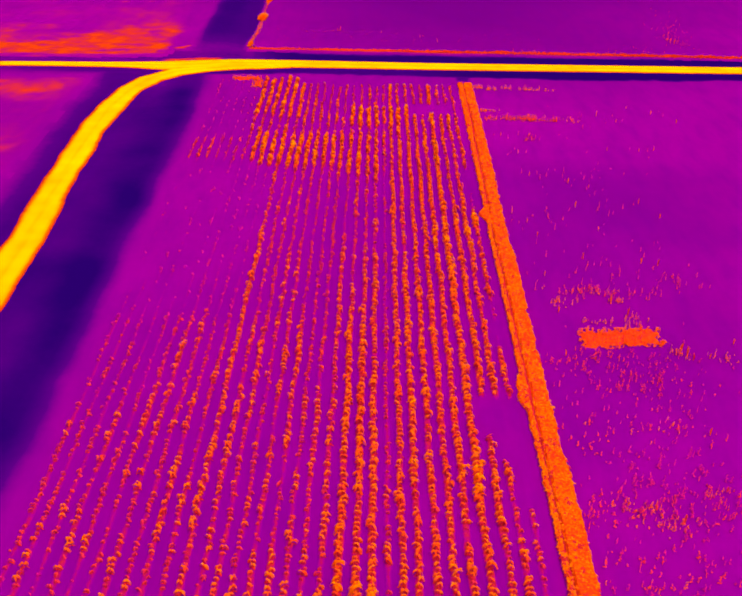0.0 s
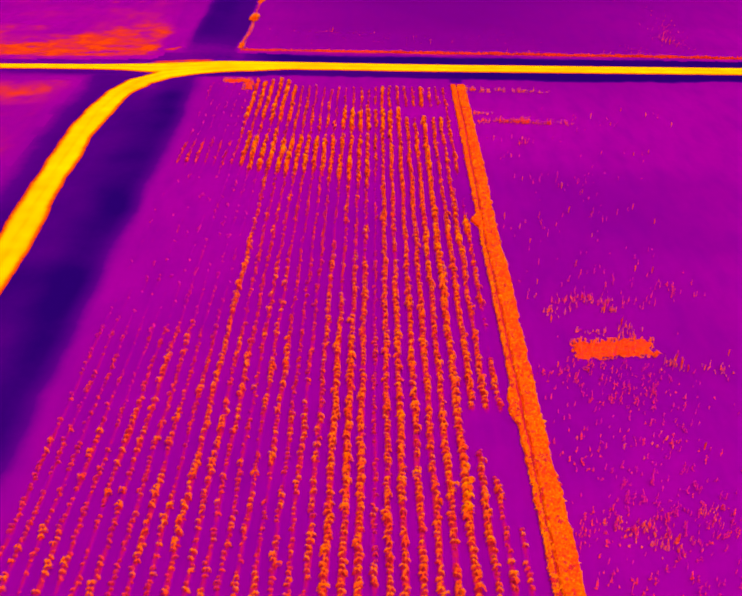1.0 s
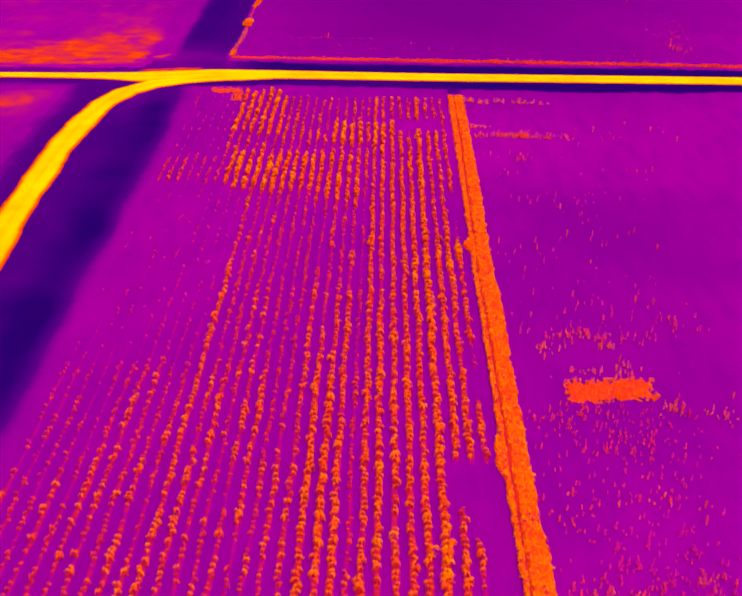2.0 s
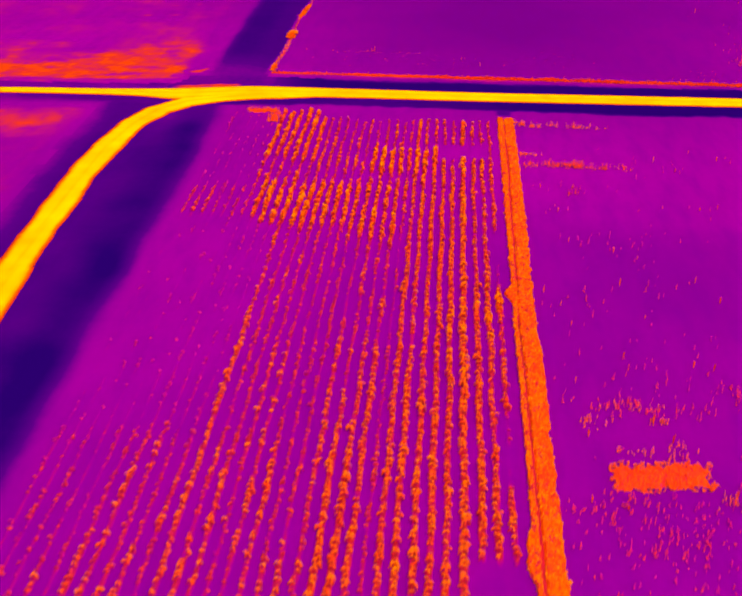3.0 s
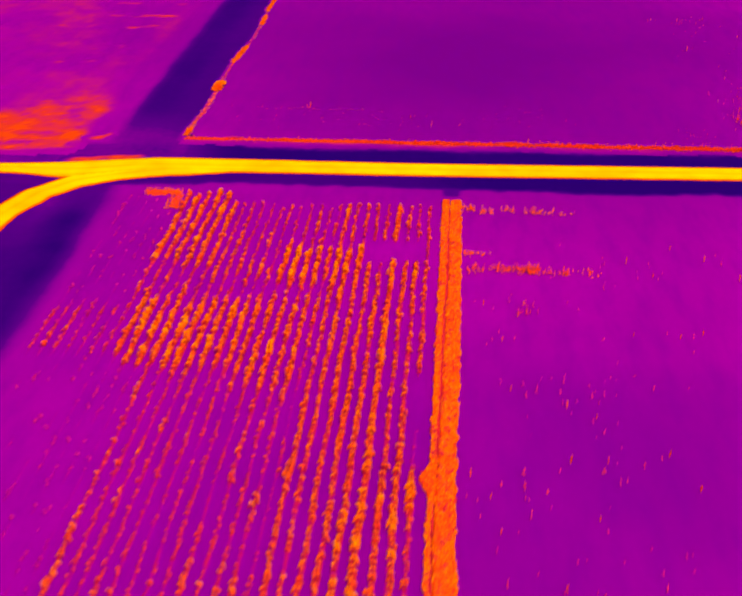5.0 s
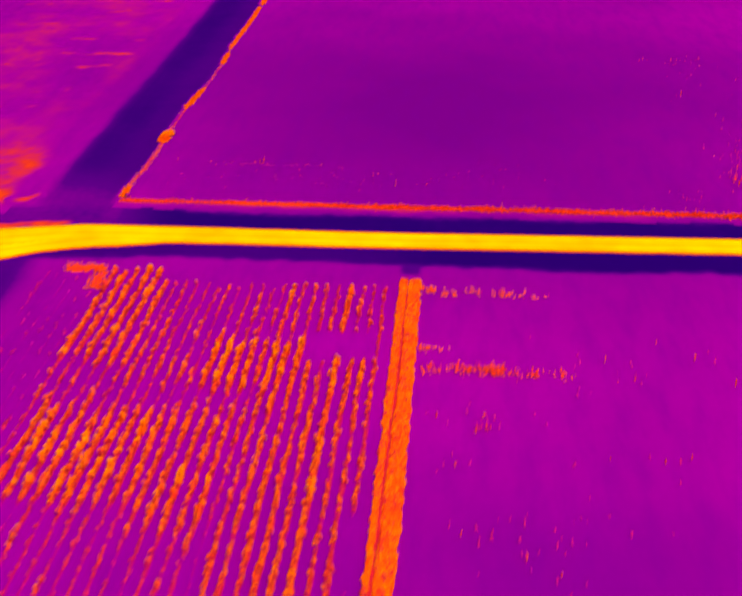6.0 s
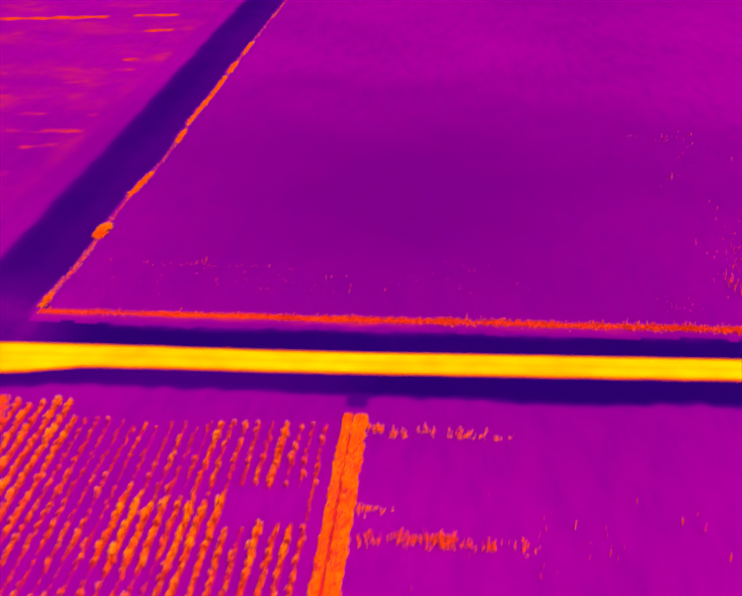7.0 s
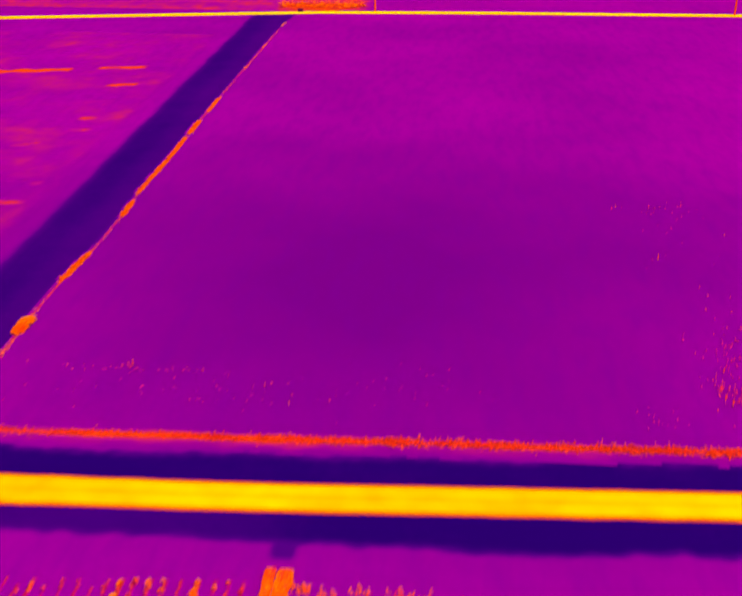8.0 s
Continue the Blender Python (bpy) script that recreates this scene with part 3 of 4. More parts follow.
def crop_row(k):
    rng = random.Random(k)
    x = ROWS[k]
    base = new("crop_row")
    base.location = (x, -36.0, 0.0)
    me = row_bed(k)
    me.transform(Matrix.Translation((-x, 36.0, 0.0)))
    tagged(part("litter_bed", me, base, "thin warm litter and seedlings on soil"), kind="stuff")
    y, total = row_north(k), 0
    while y > -75.5:
        v = vigour(k, y)
        if v > 0.02 and rng.random() < (0.1 + 1.8 * v if v < 0.3 else 0.42 + 0.9 * v):
            v += rng.gauss(0, 0.04 + 0.08 * smooth(0.3, 0.7, v))
            if v > 0.99:
                data, grow = rng.choice(HOT), rng.uniform(0.8, 1.2)
            elif v > 0.8:
                data, grow = rng.choice(STRONG), rng.uniform(0.8, 1.1)
            elif v > 0.5:
                data, grow = rng.choice(MEDIUM), rng.uniform(0.75, 1.15)
            elif v > 0.27:
                data, grow = rng.choice(WEAK), rng.uniform(0.65, 1.2)
            else:
                data, grow = rng.choice(FAINT), rng.uniform(0.6, 1.15)
            plant = part("plant", data, base)
            plant.location = (rng.gauss(0, 0.045) + 0.03 * math.sin(y * 0.7 + k), y + 36.0, 0.0)
            plant.rotation_euler = (0, 0, rng.gauss(0, 0.3) + (math.pi if rng.random() < 0.5 else 0))
            slim = smooth(-30.0, -20.0, y)
            plant.scale = (grow * ((1.06 if k == 3 else 0.94) - 0.16 * slim), grow * (0.76 + 0.26 * slim), grow * rng.uniform(0.85, 1.3))
            total += v
        y -= 0.335 - 0.025 * smooth(0.6, 0.9, v) + rng.uniform(-0.045, 0.045)
    if k == 3 or k == 21:
        text = "thick closed row of vigorous orange crop plants"
    elif total > 90:
        text = "row of leafy orange crop plants on violet soil"
    else:
        text = "patchy thin row of small reddish crop plants"
    tagged(base, text, "crop row", "crop rows of the field")


for k in range(len(ROWS)):
    crop_row(k)


# ---- the tall strip along the field: a narrow band and a wide one with a gap between ----
def band_mesh(name, left, right, south, north, height, seed, density):
    """A dense band of plants over a lumpy bed of litter. left and right give its edges along y."""
    rng = random.Random(seed)
    verts, faces = [], []
    n = round((north - south) / 0.22)
    for i in range(n + 1):
        y = south + (north - south) * i / n
        l, r = left(y), right(y)
        for t in (0.0, 0.12, 0.5, 0.88, 1.0):
            x = l + (r - l) * t + 0.05 * rough(t * 3, y, 1.5, seed)
            h = 0.0 if t in (0.0, 1.0) else height * (0.36 + 0.16 * rough(x, y, 1.7, seed + 1))
            verts.append((x, y, max(h, 0.0)))
        if i:
            a = 5 * (i - 1)
            faces += [(a + j, a + j + 1, a + j + 6, a + j + 5) for j in range(4)]
    under, cool = len(faces), []
    for _ in range(round((north - south) * density)):
        y = rng.uniform(south, north)
        l, r = left(y), right(y)
        x = rng.uniform(l + 0.09, r - 0.09)
        cool.append(rng.random() < 0.1)
        add_crop_plant(verts, faces, rng, (x, y), height * (rng.uniform(0.62, 0.82) if cool[-1] else rng.choice((0.4, 0.48, 0.56, 0.64, 0.72))), False, 6)
    me = mesh_of(name, verts, faces, [THATCH, LEAF_HOT if name == "narrow_band" else LEAF_STRIP, LEAF_LOW])
    me.polygons.foreach_set("material_index", [0 if i < under else 2 if cool[(i - under) // 21] else 1 for i in range(len(faces))])
    return me


# where the bare gap runs between the two bands
STRIP_GAP = ((-80.0, 0.0), (-50.0, 0.0), (-40.0, -0.03), (-33.0, -0.1), (-25.0, 0.05), (-18.0, 0.13), (-10.0, 0.25), (2.0, 0.22))


def gap_line(y):
    return along(STRIP_GAP, y) + 0.05 * rough(1.0, y, 0.6, 32) + 0.03 * rough(1.0, y, 1.9, 34)


def narrow_left(y):
    bulge = 0.42 * within(y, -29.8, -28.4, 0.8) + 0.35 * within(y, -52.0, -49.6, 0.8)
    return -0.3 + 0.12 * smooth(-54.0, -60.0, y) - bulge + 0.10 * rough(0.0, y, 0.7, 31) + 0.12 * rough(0.0, y, 2.2, 41)


def narrow_right(y):
    closed = 0.14 * max(within(y, -31.0, -27.5, 0.7), smooth(-6.0, -2.0, y) * (0.5 + 0.5 * rough(3.0, y, 0.5, 35)))
    return gap_line(y) - 0.06 + closed


def wide_left(y):
    return gap_line(y) + 0.06


def wide_right(y):
    wide = 0.12 * smooth(-26.0, -22.0, y) + 0.1 * smooth(-54.0, -58.0, y) + 0.1 * within(y, -41.0, -35.0, 2.0)
    return 0.98 + wide + 0.08 * rough(2.0, y, 0.5, 33) + 0.14 * rough(2.0, y, 1.9, 42)


strip = new("plant_strip")
strip.location = (0.3, -36.0, 0.0)
for name, l, r, h, seed, density in (("narrow_band", narrow_left, narrow_right, 0.46, 7, 34.0), ("wide_band", wide_left, wide_right, 0.46, 8, 75.0)):
    me = band_mesh(name, l, r, -76.0, 0.6, h, seed, density)
    me.transform(Matrix.Translation((-0.3, 36.0, 0.0)))
    tagged(part(name, me, strip), kind="stuff")
verts, faces = [], []
for i in range(341):
    y = -76.0 + 0.22 * i
    verts += [(gap_line(y) - 0.14 - 0.3, y + 36.0, 0.03), (gap_line(y) + 0.14 - 0.3, y + 36.0, 0.03)]
    if i:
        faces.append((2 * i - 2, 2 * i - 1, 2 * i + 1, 2 * i))
tagged(part("gap_litter", mesh_of("gap_litter", verts, faces, [LEAF_LOW]), strip, "dull red litter in the gap"), kind="stuff")
tagged(strip, "dense bright orange strip of tall leafy plants, split lengthwise", "plant strip")


# ---- weedy lines and bushes on the far side of the lane ----
def weed_line(name, along, length, width, density, height, seed, text, material=LEAF_STRIP):
    """A ragged line of tufts and low plants; along(t) gives its middle and the local growth from 0 to 1."""
    rng = random.Random(seed)
    verts, faces = [], []
    for i in range(round(length * density)):
        x, y, g = along(rng.random() * length)
        if rng.random() > g:
            continue
        x, y = x + rng.gauss(0, width * 0.4), y + rng.gauss(0, width * 0.4)
        if rng.random() < 0.55:
            add_crop_plant(verts, faces, rng, (x, y), height * rng.uniform(0.5, 0.9) * (0.5 + 0.5 * g), False, 6)
        else:
            add_tuft(verts, faces, rng, (x, y), height * rng.uniform(0.5, 1.0) * (0.4 + 0.6 * g), 0.12, 6)
    return tagged(new(name, mesh_of(name, verts, faces, [material])), text, "weeds", kind="stuff")


def edge_line(t):
    x = -20.9 + t
    return x, north_edge(x) + 0.12 * rough(x, 0, 0.3, 51), (0.3 + 0.5 * smooth(-18.0, 8.0, x)) * (0.75 + 0.7 * rough(x, 0, 0.5, 56))


def drain_line(t):
    y = 11.0 + t
    g = 0.2 if y < 21 else 0.06
    for middle, half, size in ((11.5, 1.2, 0.9), (32.8, 2.4, 0.9), (45.0, 1.6, 0.9), (50.5, 1.5, 0.7), (59.0, 6.5, 0.85), (69.5, 2.2, 1.0), (78.5, 2.6, 0.7), (98.0, 2.5, 0.3), (110.0, 1.5, 0.3), (126.0, 2.0, 0.4)):
        g = max(g, size * smooth(half + 0.8, half - 0.4, abs(y - middle)))
    if y > 82:
        g *= 0.6
    return drain_edge(y) + 0.12 * rough(0, y, 0.4, 52), y, g


def drain_margin(x, y):
    line, here, g = drain_line(y - 11.0)
    return (0.5 + 0.6 * g) * smooth(0.16 + 0.32 * g, 0.05, abs(x - line)) * (0.9 + 0.4 * rough(x, y, 1.1, 53))


tagged(sheet("meadow_5", -22.0, -19.6, 11.0, 122.0, 0.2, drain_margin, MEADOW, 0.009), "thin reddish grass margin along the drain verge", "meadow", kind="structure")
weed_line("field_edge_weeds", edge_line, 110.0, 0.5, 100.0, 0.32, 61, "ragged line of orange weeds edging the far field", LEAF_TUFT)
weed_line("drain_edge_weeds", drain_line, 116.0, 0.3, 70.0, 0.26, 62, "broken line of orange weeds along the drain verge")


def bush(place, radius, height, seed):
    rng = random.Random(seed)
    base = new("bush")
    base.location = (*place, 0.0)
    verts, faces = [], []
    for i in range(7):
        yaw = 6.28 * i / 7 + rng.uniform(-0.3, 0.3)
        a = len(verts)
        tip = (radius * 0.6 * math.cos(yaw), radius * 0.6 * math.sin(yaw), height * rng.uniform(0.5, 0.8))
        for j in range(3):
            verts.append((0.03 * math.cos(2.1 * j), 0.03 * math.sin(2.1 * j), 0.0))
        verts.append(tip)
        faces += [(a, a + 1, a + 3), (a + 1, a + 2, a + 3), (a + 2, a, a + 3)]
    part("stems", mesh_of("stems", verts, faces, [BARK]), base)
    verts, faces = [], []
    for _ in range(170):
        yaw, r = rng.uniform(0, 6.28), radius * math.sqrt(rng.random()) * 0.9
        z = height * rng.uniform(0.1, 1.0) * (1 - 0.7 * (r / radius) ** 2)
        leaf(verts, faces, (r * math.cos(yaw), r * math.sin(yaw) * 2.0, z), rng.uniform(0, 6.28), 0.3, 0.18, 0.06, 0.12)
    part("crown", mesh_of("crown", verts, faces, [LEAF_STRIP]), base)
    return tagged(base, "low rounded orange bush on the drain verge edge", "bush")


bush((-21.15, 23.3), 0.5, 0.5, 71)
bush((-21.2, 22.4), 0.36, 0.4, 72)


# ---- weeds in the eastern field ----
def tuft_meshes(count, height):
    found = []
    for i in range(count):
        rng = random.Random(300 + i)
        verts, faces = [], []
        add_tuft(verts, faces, rng, (0, 0), height * rng.uniform(0.8, 1.2), 0.05, 8)
        found.append(mesh_of("weed_tuft", verts, faces, [LEAF_GRASS]))
    return found


TUFTS = tuft_meshes(8, 0.42)
tuft_rng = random.Random(5)


def tuft(x, y, grow=1.0):
    ob = new("weed_tuft", tuft_rng.choice(TUFTS))
    ob.location = (x, y, 0.0)
    ob.rotation_euler = (0, 0, tuft_rng.uniform(0, 6.28))
    ob.scale = (grow * 0.9, grow * 0.9, grow * tuft_rng.uniform(0.8, 1.25))
    tagged(ob, "small upright tuft of reddish weeds on bare soil", "weed", "weed tufts in the fields")


# single ones that stand out
for x, y, g in ((3.71, -21.9, 1), (6.5, -23.1, 0.9), (7.9, -23.9, 0.9), (1.6, -28.8, 1.1), (2.5, -30.2, 1.1), (6.3, -27.5, 1.2), (11.0, -26.6, 0.9), (12.0, -28.9, 1.1),
                (7.25, -31.2, 1), (2.9, -32.4, 1), (5.45, -35.4, 1), (9.1, -36.0, 1.3), (10.1, -36.2, 1.3), (2.6, -38.0, 1), (4.1, -41.3, 1), (2.8, -42.5, 1.1), (6.8, -42.7, 1.2),
                (6.1, -41.2, 1.2), (12.1, -45.6, 1.2), (8.97, -46.4, 1.5), (9.15, -46.9, 1.6), (9.4, -47.3, 1.3), (10.35, -47.1, 1), (2.45, -47.2, 1.2), (4.0, -47.6, 1.1),
                (8.4, -54.0, 1.3), (5.5, -60.3, 1.6), (8.0, -58.2, 1.2), (4.9, -14.2, 1), (5.13, -14.2, 1), (4.4, -14.6, 1), (2.4, -13.5, 0.9), (4.8, -13.2, 1.1),
                (3.4, -17.3, 0.9), (14.7, -15.7, 1.1), (13.4, -16.1, 1), (10.8, -16.1, 0.8), (18.2, -9.2, 1.1), (12.9, -9.3, 1), (11.5, -7.6, 1), (14.6, -5.5, 0.9), (16.5, -6.9, 1.1),
                (23.7, 38.1, 1.3), (-12.1, 18.4, 1.2), (-12.4, 18.4, 0.9), (-7.5, 18.2, 0.7), (-3.3, 16.6, 0.7), (-1.5, 14.8, 0.7), (24.7, 17.0, 1.6), (24.4, 17.6, 1.4), (25.0, 20.9, 1.2),
                (21.8, 49.1, 0.7), (24.7, 49.4, 0.9), (26.5, 50.7, 0.6), (27.2, 47.4, 0.6), (23.7, 23.2, 0.7), (29.9, 43.4, 0.8)):
    tuft(x, y, g)


def weed_scatter(spots, seed, text, material=LEAF_SPRIG, broad=1.0):
    """Loose clumps of small weeds over bare soil, too many to count. spots: number, middle, spread along x and y, height."""
    rng = random.Random(seed)
    verts, faces = [], []
    for count, mx, my, sx, sy, height in spots:
        for _ in range(round(1.35 * count)):
            g = rng.random() ** 2.0
            x, y = mx + rng.gauss(0, sx * 0.55), my + rng.gauss(0, sy * 0.55)
            if 0 < x < 1.2 and y < 1:
                continue
            add_weed(verts, faces, rng, (x, y), height * (0.4 + 0.9 * g), broad * (0.05 + 0.07 * rng.random() + 0.05 * g))
    return tagged(new("weed_scatter", mesh_of("weed_scatter", verts, faces, [material])), text, "weeds", kind="stuff")


weed_scatter(((21, 1.6, -0.6, 0.7, 0.3, 0.4), (11, 2.8, -1, 0.4, 0.3, 0.36), (8, 4.2, -0.6, 0.5, 0.3, 0.36), (18, 6.3, -0.7, 1.1, 0.4, 0.4), (4, 8.4, -0.7, 0.5, 0.2, 0.3), (24, 1.9, -7.2, 0.9, 0.35, 0.36)), 91,
             "thin line of orange weeds at the head of the field", LEAF_TUFT, 1.4)
weed_scatter(((11, 1.9, -9.3, 0.5, 0.4, 0.36), (22, 3.8, -9.1, 0.9, 0.4, 0.45), (38, 5.3, -9.1, 0.9, 0.4, 0.5), (20, 7.2, -9.3, 1.3, 0.3, 0.45), (8, 9.2, -9, 0.8, 0.5, 0.3)), 92,
             "orange line of weeds crossing the bare field", LEAF_TUFT, 1.4)
weed_scatter(((14, 5, -9.2, 4, 0.8, 0.58), (6, 12.5, -8.4, 3.5, 1, 0.45), (2, 16.5, -7, 1.5, 1, 0.45), (12, 4.3, -13.8, 1.6, 1, 0.47), (4, 3.4, -17, 1, 1, 0.39), (7, 6, -0.5, 4.5, 0.5, 0.43),
              (10, 6, -21.5, 2.4, 1.3, 0.47), (4, 10, -21.5, 3, 1.3, 0.4), (2, 14, -16, 2.5, 1.2, 0.4)), 96, "pale red weeds on bare soil", LEAF_FAINT)
weed_scatter(((10, 8, -12, 6, 9, 0.33), (14, 7, -24, 5, 5, 0.34), (34, 7, -36, 5.5, 5, 0.35), (114, 6, -49, 5, 4, 0.35), (180, 5.5, -59, 4.5, 4, 0.40), (96, 4.5, -66, 4, 3, 0.40)), 97,
             "countless faint seedlings over the bare field", LEAF_FAINT)
weed_scatter(((8, 3.6, -29.5, 2.4, 1.6, 0.52), (5, 9.5, -28, 3, 2, 0.52), (8, 7.5, -36.5, 4.5, 2.2, 0.46), (38, 5, -39.8, 3.4, 0.9, 0.46), (15, 10.5, -38.6, 1.6, 1.2, 0.51), (34, 3.4, -47.6, 2, 1.2, 0.37),
              (44, 6.5, -49.5, 3.6, 1.6, 0.37), (27, 6, -53.4, 3.6, 1.6, 0.35), (18, 2.2, -54.5, 1, 1.5, 0.35), (36, 4.5, -59.5, 3.2, 1.4, 0.37), (16, 8, -58.5, 1.6, 1.6, 0.37), (31, 4, -63.4, 3.4, 1.6, 0.37), (16, 1.7, -60.5, 0.6, 2, 0.37)), 98,
             "reddish seedlings scattered over the bare field", LEAF_SPRIG)
weed_scatter(((13, 6.4, -41.1, 0.7, 0.3, 0.44), (10, 3, -41.4, 0.6, 0.7, 0.40), (17, 8.8, -46.7, 0.7, 0.5, 0.46), (10, 11, -47, 0.9, 0.6, 0.37), (6, 7, -42.8, 0.4, 0.3, 0.44), (17, 6, -43.6, 2, 0.3, 0.40),
              (19, 3.6, -59.4, 1.3, 0.6, 0.37), (19, 5, -60.5, 1.4, 0.5, 0.40), (8, 7.6, -58.6, 0.7, 0.7, 0.35), (7, 5.6, -53.5, 2.6, 0.8, 0.33), (17, 4.6, -39.9, 2.2, 0.5, 0.44), (5, 3.3, -64.3, 1.6, 0.5, 0.37)), 99,
             "ragged orange weed clumps on bare soil", LEAF_GRASS)
weed_scatter(((4, -11.5, 18.3, 4, 0.2, 0.21), (4, -15.8, 17.8, 1, 0.5, 0.23), (4, -3, 15.8, 3.5, 1.2, 0.23), (6, 25, 48.5, 2.5, 1.8, 0.31), (6, 26, 30, 2.5, 8, 0.31), (13, 24.7, 18.5, 0.8, 2, 0.65)), 95,
             "few faint weeds in the far violet field", LEAF_SPRIG)


def weed_patch(name, spots, height, density, seed, text, mound=0.0, material=LEAF_STRIP, tilt=0.0):
    """A dense, ragged-edged patch of weeds over warm litter. tilt: how far it runs north for each metre eastwards."""
    rng = random.Random(seed)
    verts, faces = [], []
    for x0, x1, y0, y1 in spots:
        if mound:
            x0, x1, y0, y1 = x0 + 0.15, x1 - 0.15, y0 + 0.15, y1 - 0.2
            nx, ny = max(1, round((x1 - x0) / 0.25)), max(1, round((y1 - y0) / 0.25))
            a = len(verts)
            for i in range(nx + 1):
                for j in range(ny + 1):
                    rim = i in (0, nx) or j in (0, ny)
                    x = x0 + (x1 - x0) * i / nx + (0.25 * rng.uniform(-1, 1) if rim else 0)
                    y = y0 + (y1 - y0) * j / ny + (0.28 * rng.uniform(-1, 1) if rim else 0)
                    verts.append((x, y + tilt * (x - x0), 0.008 if rim else mound * (0.6 + 0.5 * rng.random())))
            for i in range(nx):
                for j in range(ny):
                    c = a + i * (ny + 1) + j
                    faces.append((c, c + ny + 1, c + ny + 2, c + 1))
    under = len(faces)
    for x0, x1, y0, y1 in spots:
        for _ in range(round((x1 - x0) * (y1 - y0) * density)):
            x, y = rng.uniform(x0, x1) + rng.gauss(0, 0.1), rng.uniform(y0, y1) + rng.gauss(0, 0.12)
            y += tilt * (x - x0)
            if rng.random() < 0.5:
                add_weed(verts, faces, rng, (x, y), height * rng.uniform(0.8, 1.6), 0.14)
            else:
                add_crop_plant(verts, faces, rng, (x, y), height * rng.uniform(0.6, 1.0), False, 6)
    me = mesh_of(name, verts, faces, [PATCH_LITTER if material == LEAF_TUFT else THATCH, material])
    me.polygons.foreach_set("material_index", [0 if i < under else 1 for i in range(len(faces))])
    return tagged(new(name, me), text, "weeds", kind="stuff")


weed_scatter(((26, -11.0, 18.1, 7.0, 0.3, 0.07), (30, -8.0, 15.6, 9.0, 1.6, 0.07), (16, 5.0, 17.5, 6.0, 2.5, 0.09), (30, 25.5, 22.0, 2.4, 7.0, 0.2), (10, 26.5, 42.0, 3.0, 8.0, 0.2), (12, 20.5, 15.2, 2.0, 1.2, 0.12)), 94,
             "countless faint seedlings in the far violet field", LEAF_FAINT)
weed_scatter(((22, 25.7, 17.5, 0.7, 2.4, 0.42), (10, 26.0, 24.0, 0.9, 3.0, 0.3), (8, 25.5, 49.0, 2.5, 0.8, 0.3)), 93, "scattered red weeds in the far violet field", LEAF_SPRIG)
weed_scatter(((14, 2.0, 11.45, 5.0, 0.15, 0.3), (26, 10.0, 11.7, 5.0, 0.15, 0.42), (34, 21.0, 12.05, 7.0, 0.15, 0.5)), 90, "upright orange tufts along the field edge", LEAF_TUFT)
weed_patch("weed_patch", [(3.5, 8.25, -46.45, -44.5)], 0.3, 26.0, 81, "rectangular patch of dense orange weeds in bare soil", 0.1, LEAF_TUFT, 0.12)
weed_patch("weed_clump", [(-21.6, -19.0, -0.3, 0.75), (-19.55, -18.75, -2.4, 0.1)], 0.24, 34.0, 82, "orange weed clump at the head of the crop rows", 0.1, LEAF_TUFT)


def junction_margin(x, y):
    d = y - lane_top(x)
    c = 0.95 * smooth(-0.3, 0.1, d) * smooth(0.95 + 0.5 * rough(x, y, 0.6, 57), 0.2, d) * smooth(-30.0, -28.4, x) * smooth(-22.6, -25.0, x + 0.6 * rough(x, y, 0.8, 58))
    return c * (0.9 + 0.6 * rough(x, y, 1.0, 59))


def corner_streak(x, y):
    u = (x + 28.2) * 0.75 + (y - 10.1) * 0.66
    w = -(x + 28.2) * 0.66 + (y - 10.1) * 0.75
    return 0.7 * smooth(1.5, 0.4, abs(u) + 0.5 * rough(x, y, 0.7, 62)) * smooth(0.7, 0.0, abs(w) + 0.35 * rough(x, y, 0.9, 60))


tagged(sheet("meadow_6", -31.0, -22.4, 4.0, 9.0, 0.2, junction_margin, MEADOW_ON_VERGE, 0.016), "low reddish grass beside the lane junction", "meadow", kind="structure")
tagged(sheet("meadow_7", -30.5, -26.0, 8.2, 12.5, 0.2, corner_streak, MEADOW, 0.016), "short reddish grass streak at the verge corner", "meadow", kind="structure")
weed_patch("shrub_growth", [(-24.0, -9.5, 139.5, 143.5)], 1.1, 3.0, 84, "bright orange scrub behind the distant lane")


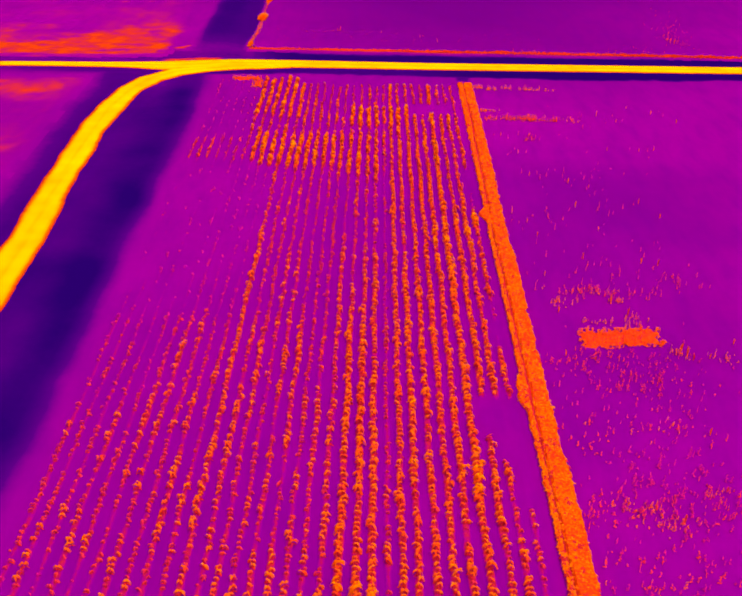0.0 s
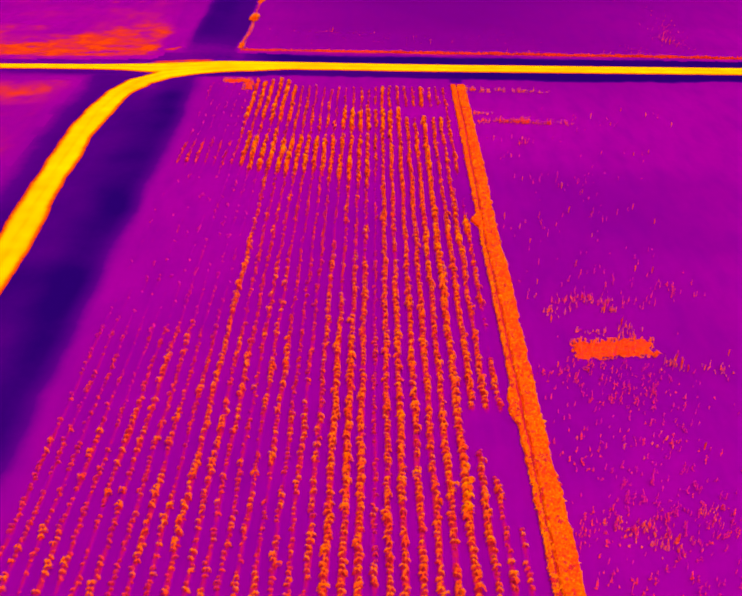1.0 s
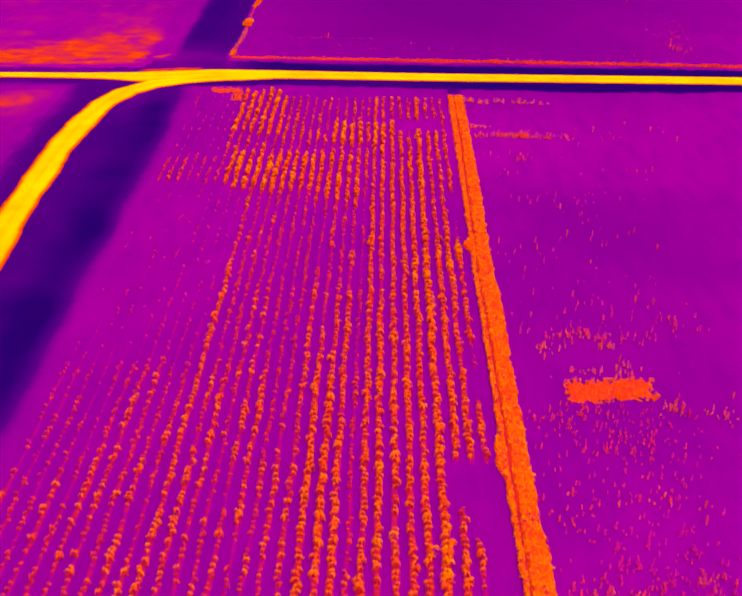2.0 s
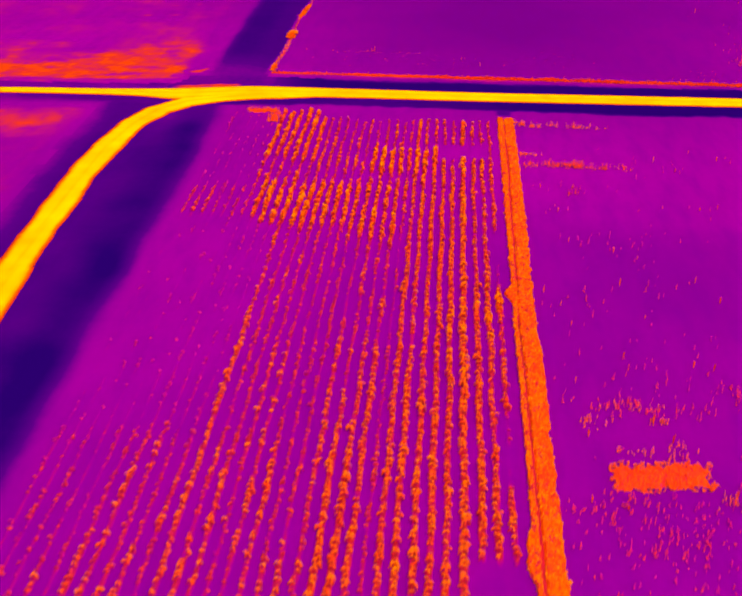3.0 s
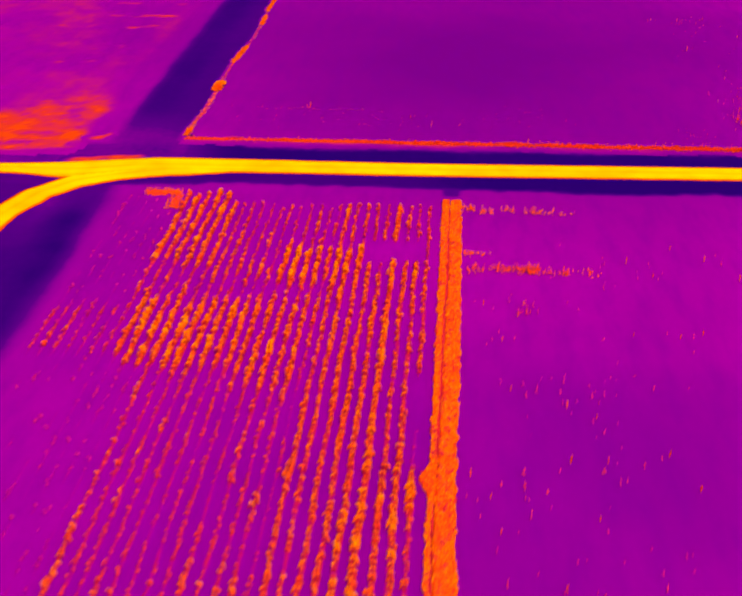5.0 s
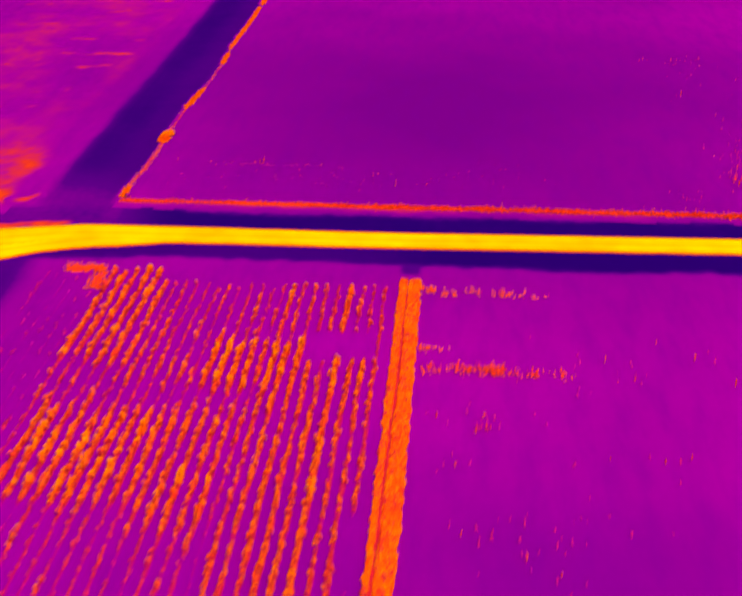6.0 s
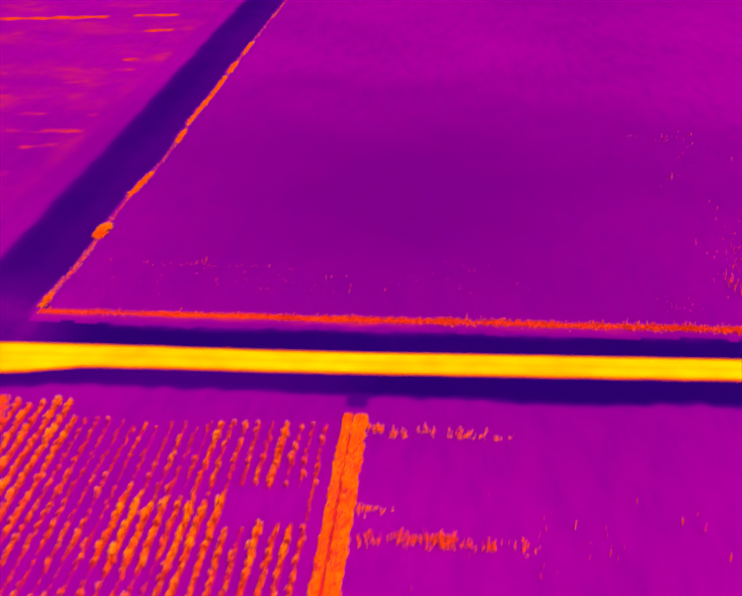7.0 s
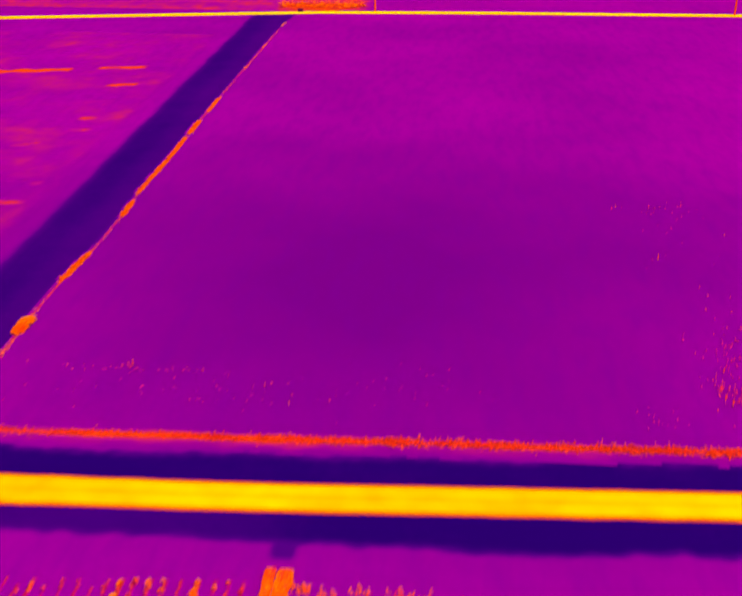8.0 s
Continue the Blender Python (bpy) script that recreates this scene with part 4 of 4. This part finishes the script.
# ---- poles and a culvert by the far lane ----
def pole(x, y):
    base = new("utility_pole")
    base.location = (x, y, 0.0)
    verts, faces = [], []
    rings = ((0.0, 0.17), (3.0, 0.155), (6.0, 0.135), (9.0, 0.115))
    for z, r in rings:
        verts += [(r * math.cos(0.785 * i), r * math.sin(0.785 * i), z) for i in range(8)]
    for q in range(len(rings) - 1):
        faces += [(8 * q + i, 8 * q + (i + 1) % 8, 8 * q + 8 + (i + 1) % 8, 8 * q + 8 + i) for i in range(8)]
    faces.append(tuple(range(24, 32)))
    part("shaft", mesh_of("shaft", verts, faces, [BARK]), base)
    bm = bmesh.new()
    bmesh.ops.create_cube(bm, size=1.0, matrix=Matrix.Translation((0, 0, 8.6)) @ Matrix.Diagonal((1.8, 0.12, 0.14, 1)))
    bmesh.ops.bevel(bm, geom=bm.edges[:], offset=0.02, segments=1, affect="EDGES")
    arm = bpy.data.meshes.new("crossarm")
    bm.to_mesh(arm)
    bm.free()
    arm.materials.append(BARK)
    part("crossarm", arm, base)
    return tagged(base, "thin warm wooden pole beside the distant lane", "utility pole", "poles along the far lane")


pole(-7.2, 138.2)
pole(52.3, 139.2)


def culvert():
    base = new("culvert_head")
    base.location = (-19.6, 136.0, 0.0)
    bm = bmesh.new()
    bmesh.ops.create_cube(bm, size=1.0, matrix=Matrix.Translation((0, 0, 0.225)) @ Matrix.Diagonal((0.9, 0.4, 0.45, 1)))
    bmesh.ops.bevel(bm, geom=bm.edges[:], offset=0.06, segments=2, affect="EDGES")
    me = bpy.data.meshes.new("headwall")
    bm.to_mesh(me)
    bm.free()
    me.materials.append(CONCRETE)
    part("headwall", me, base)
    bm = bmesh.new()
    bmesh.ops.create_cube(bm, size=1.0, matrix=Matrix.Translation((0, 0, 0.49)) @ Matrix.Diagonal((1.0, 0.5, 0.09, 1)))
    bmesh.ops.bevel(bm, geom=bm.edges[:], offset=0.03, segments=1, affect="EDGES")
    me = bpy.data.meshes.new("cap")
    bm.to_mesh(me)
    bm.free()
    me.materials.append(CONCRETE)
    part("cap", me, base)
    tagged(base, "small dark red concrete culvert head by the distant lane", "culvert")


culvert()
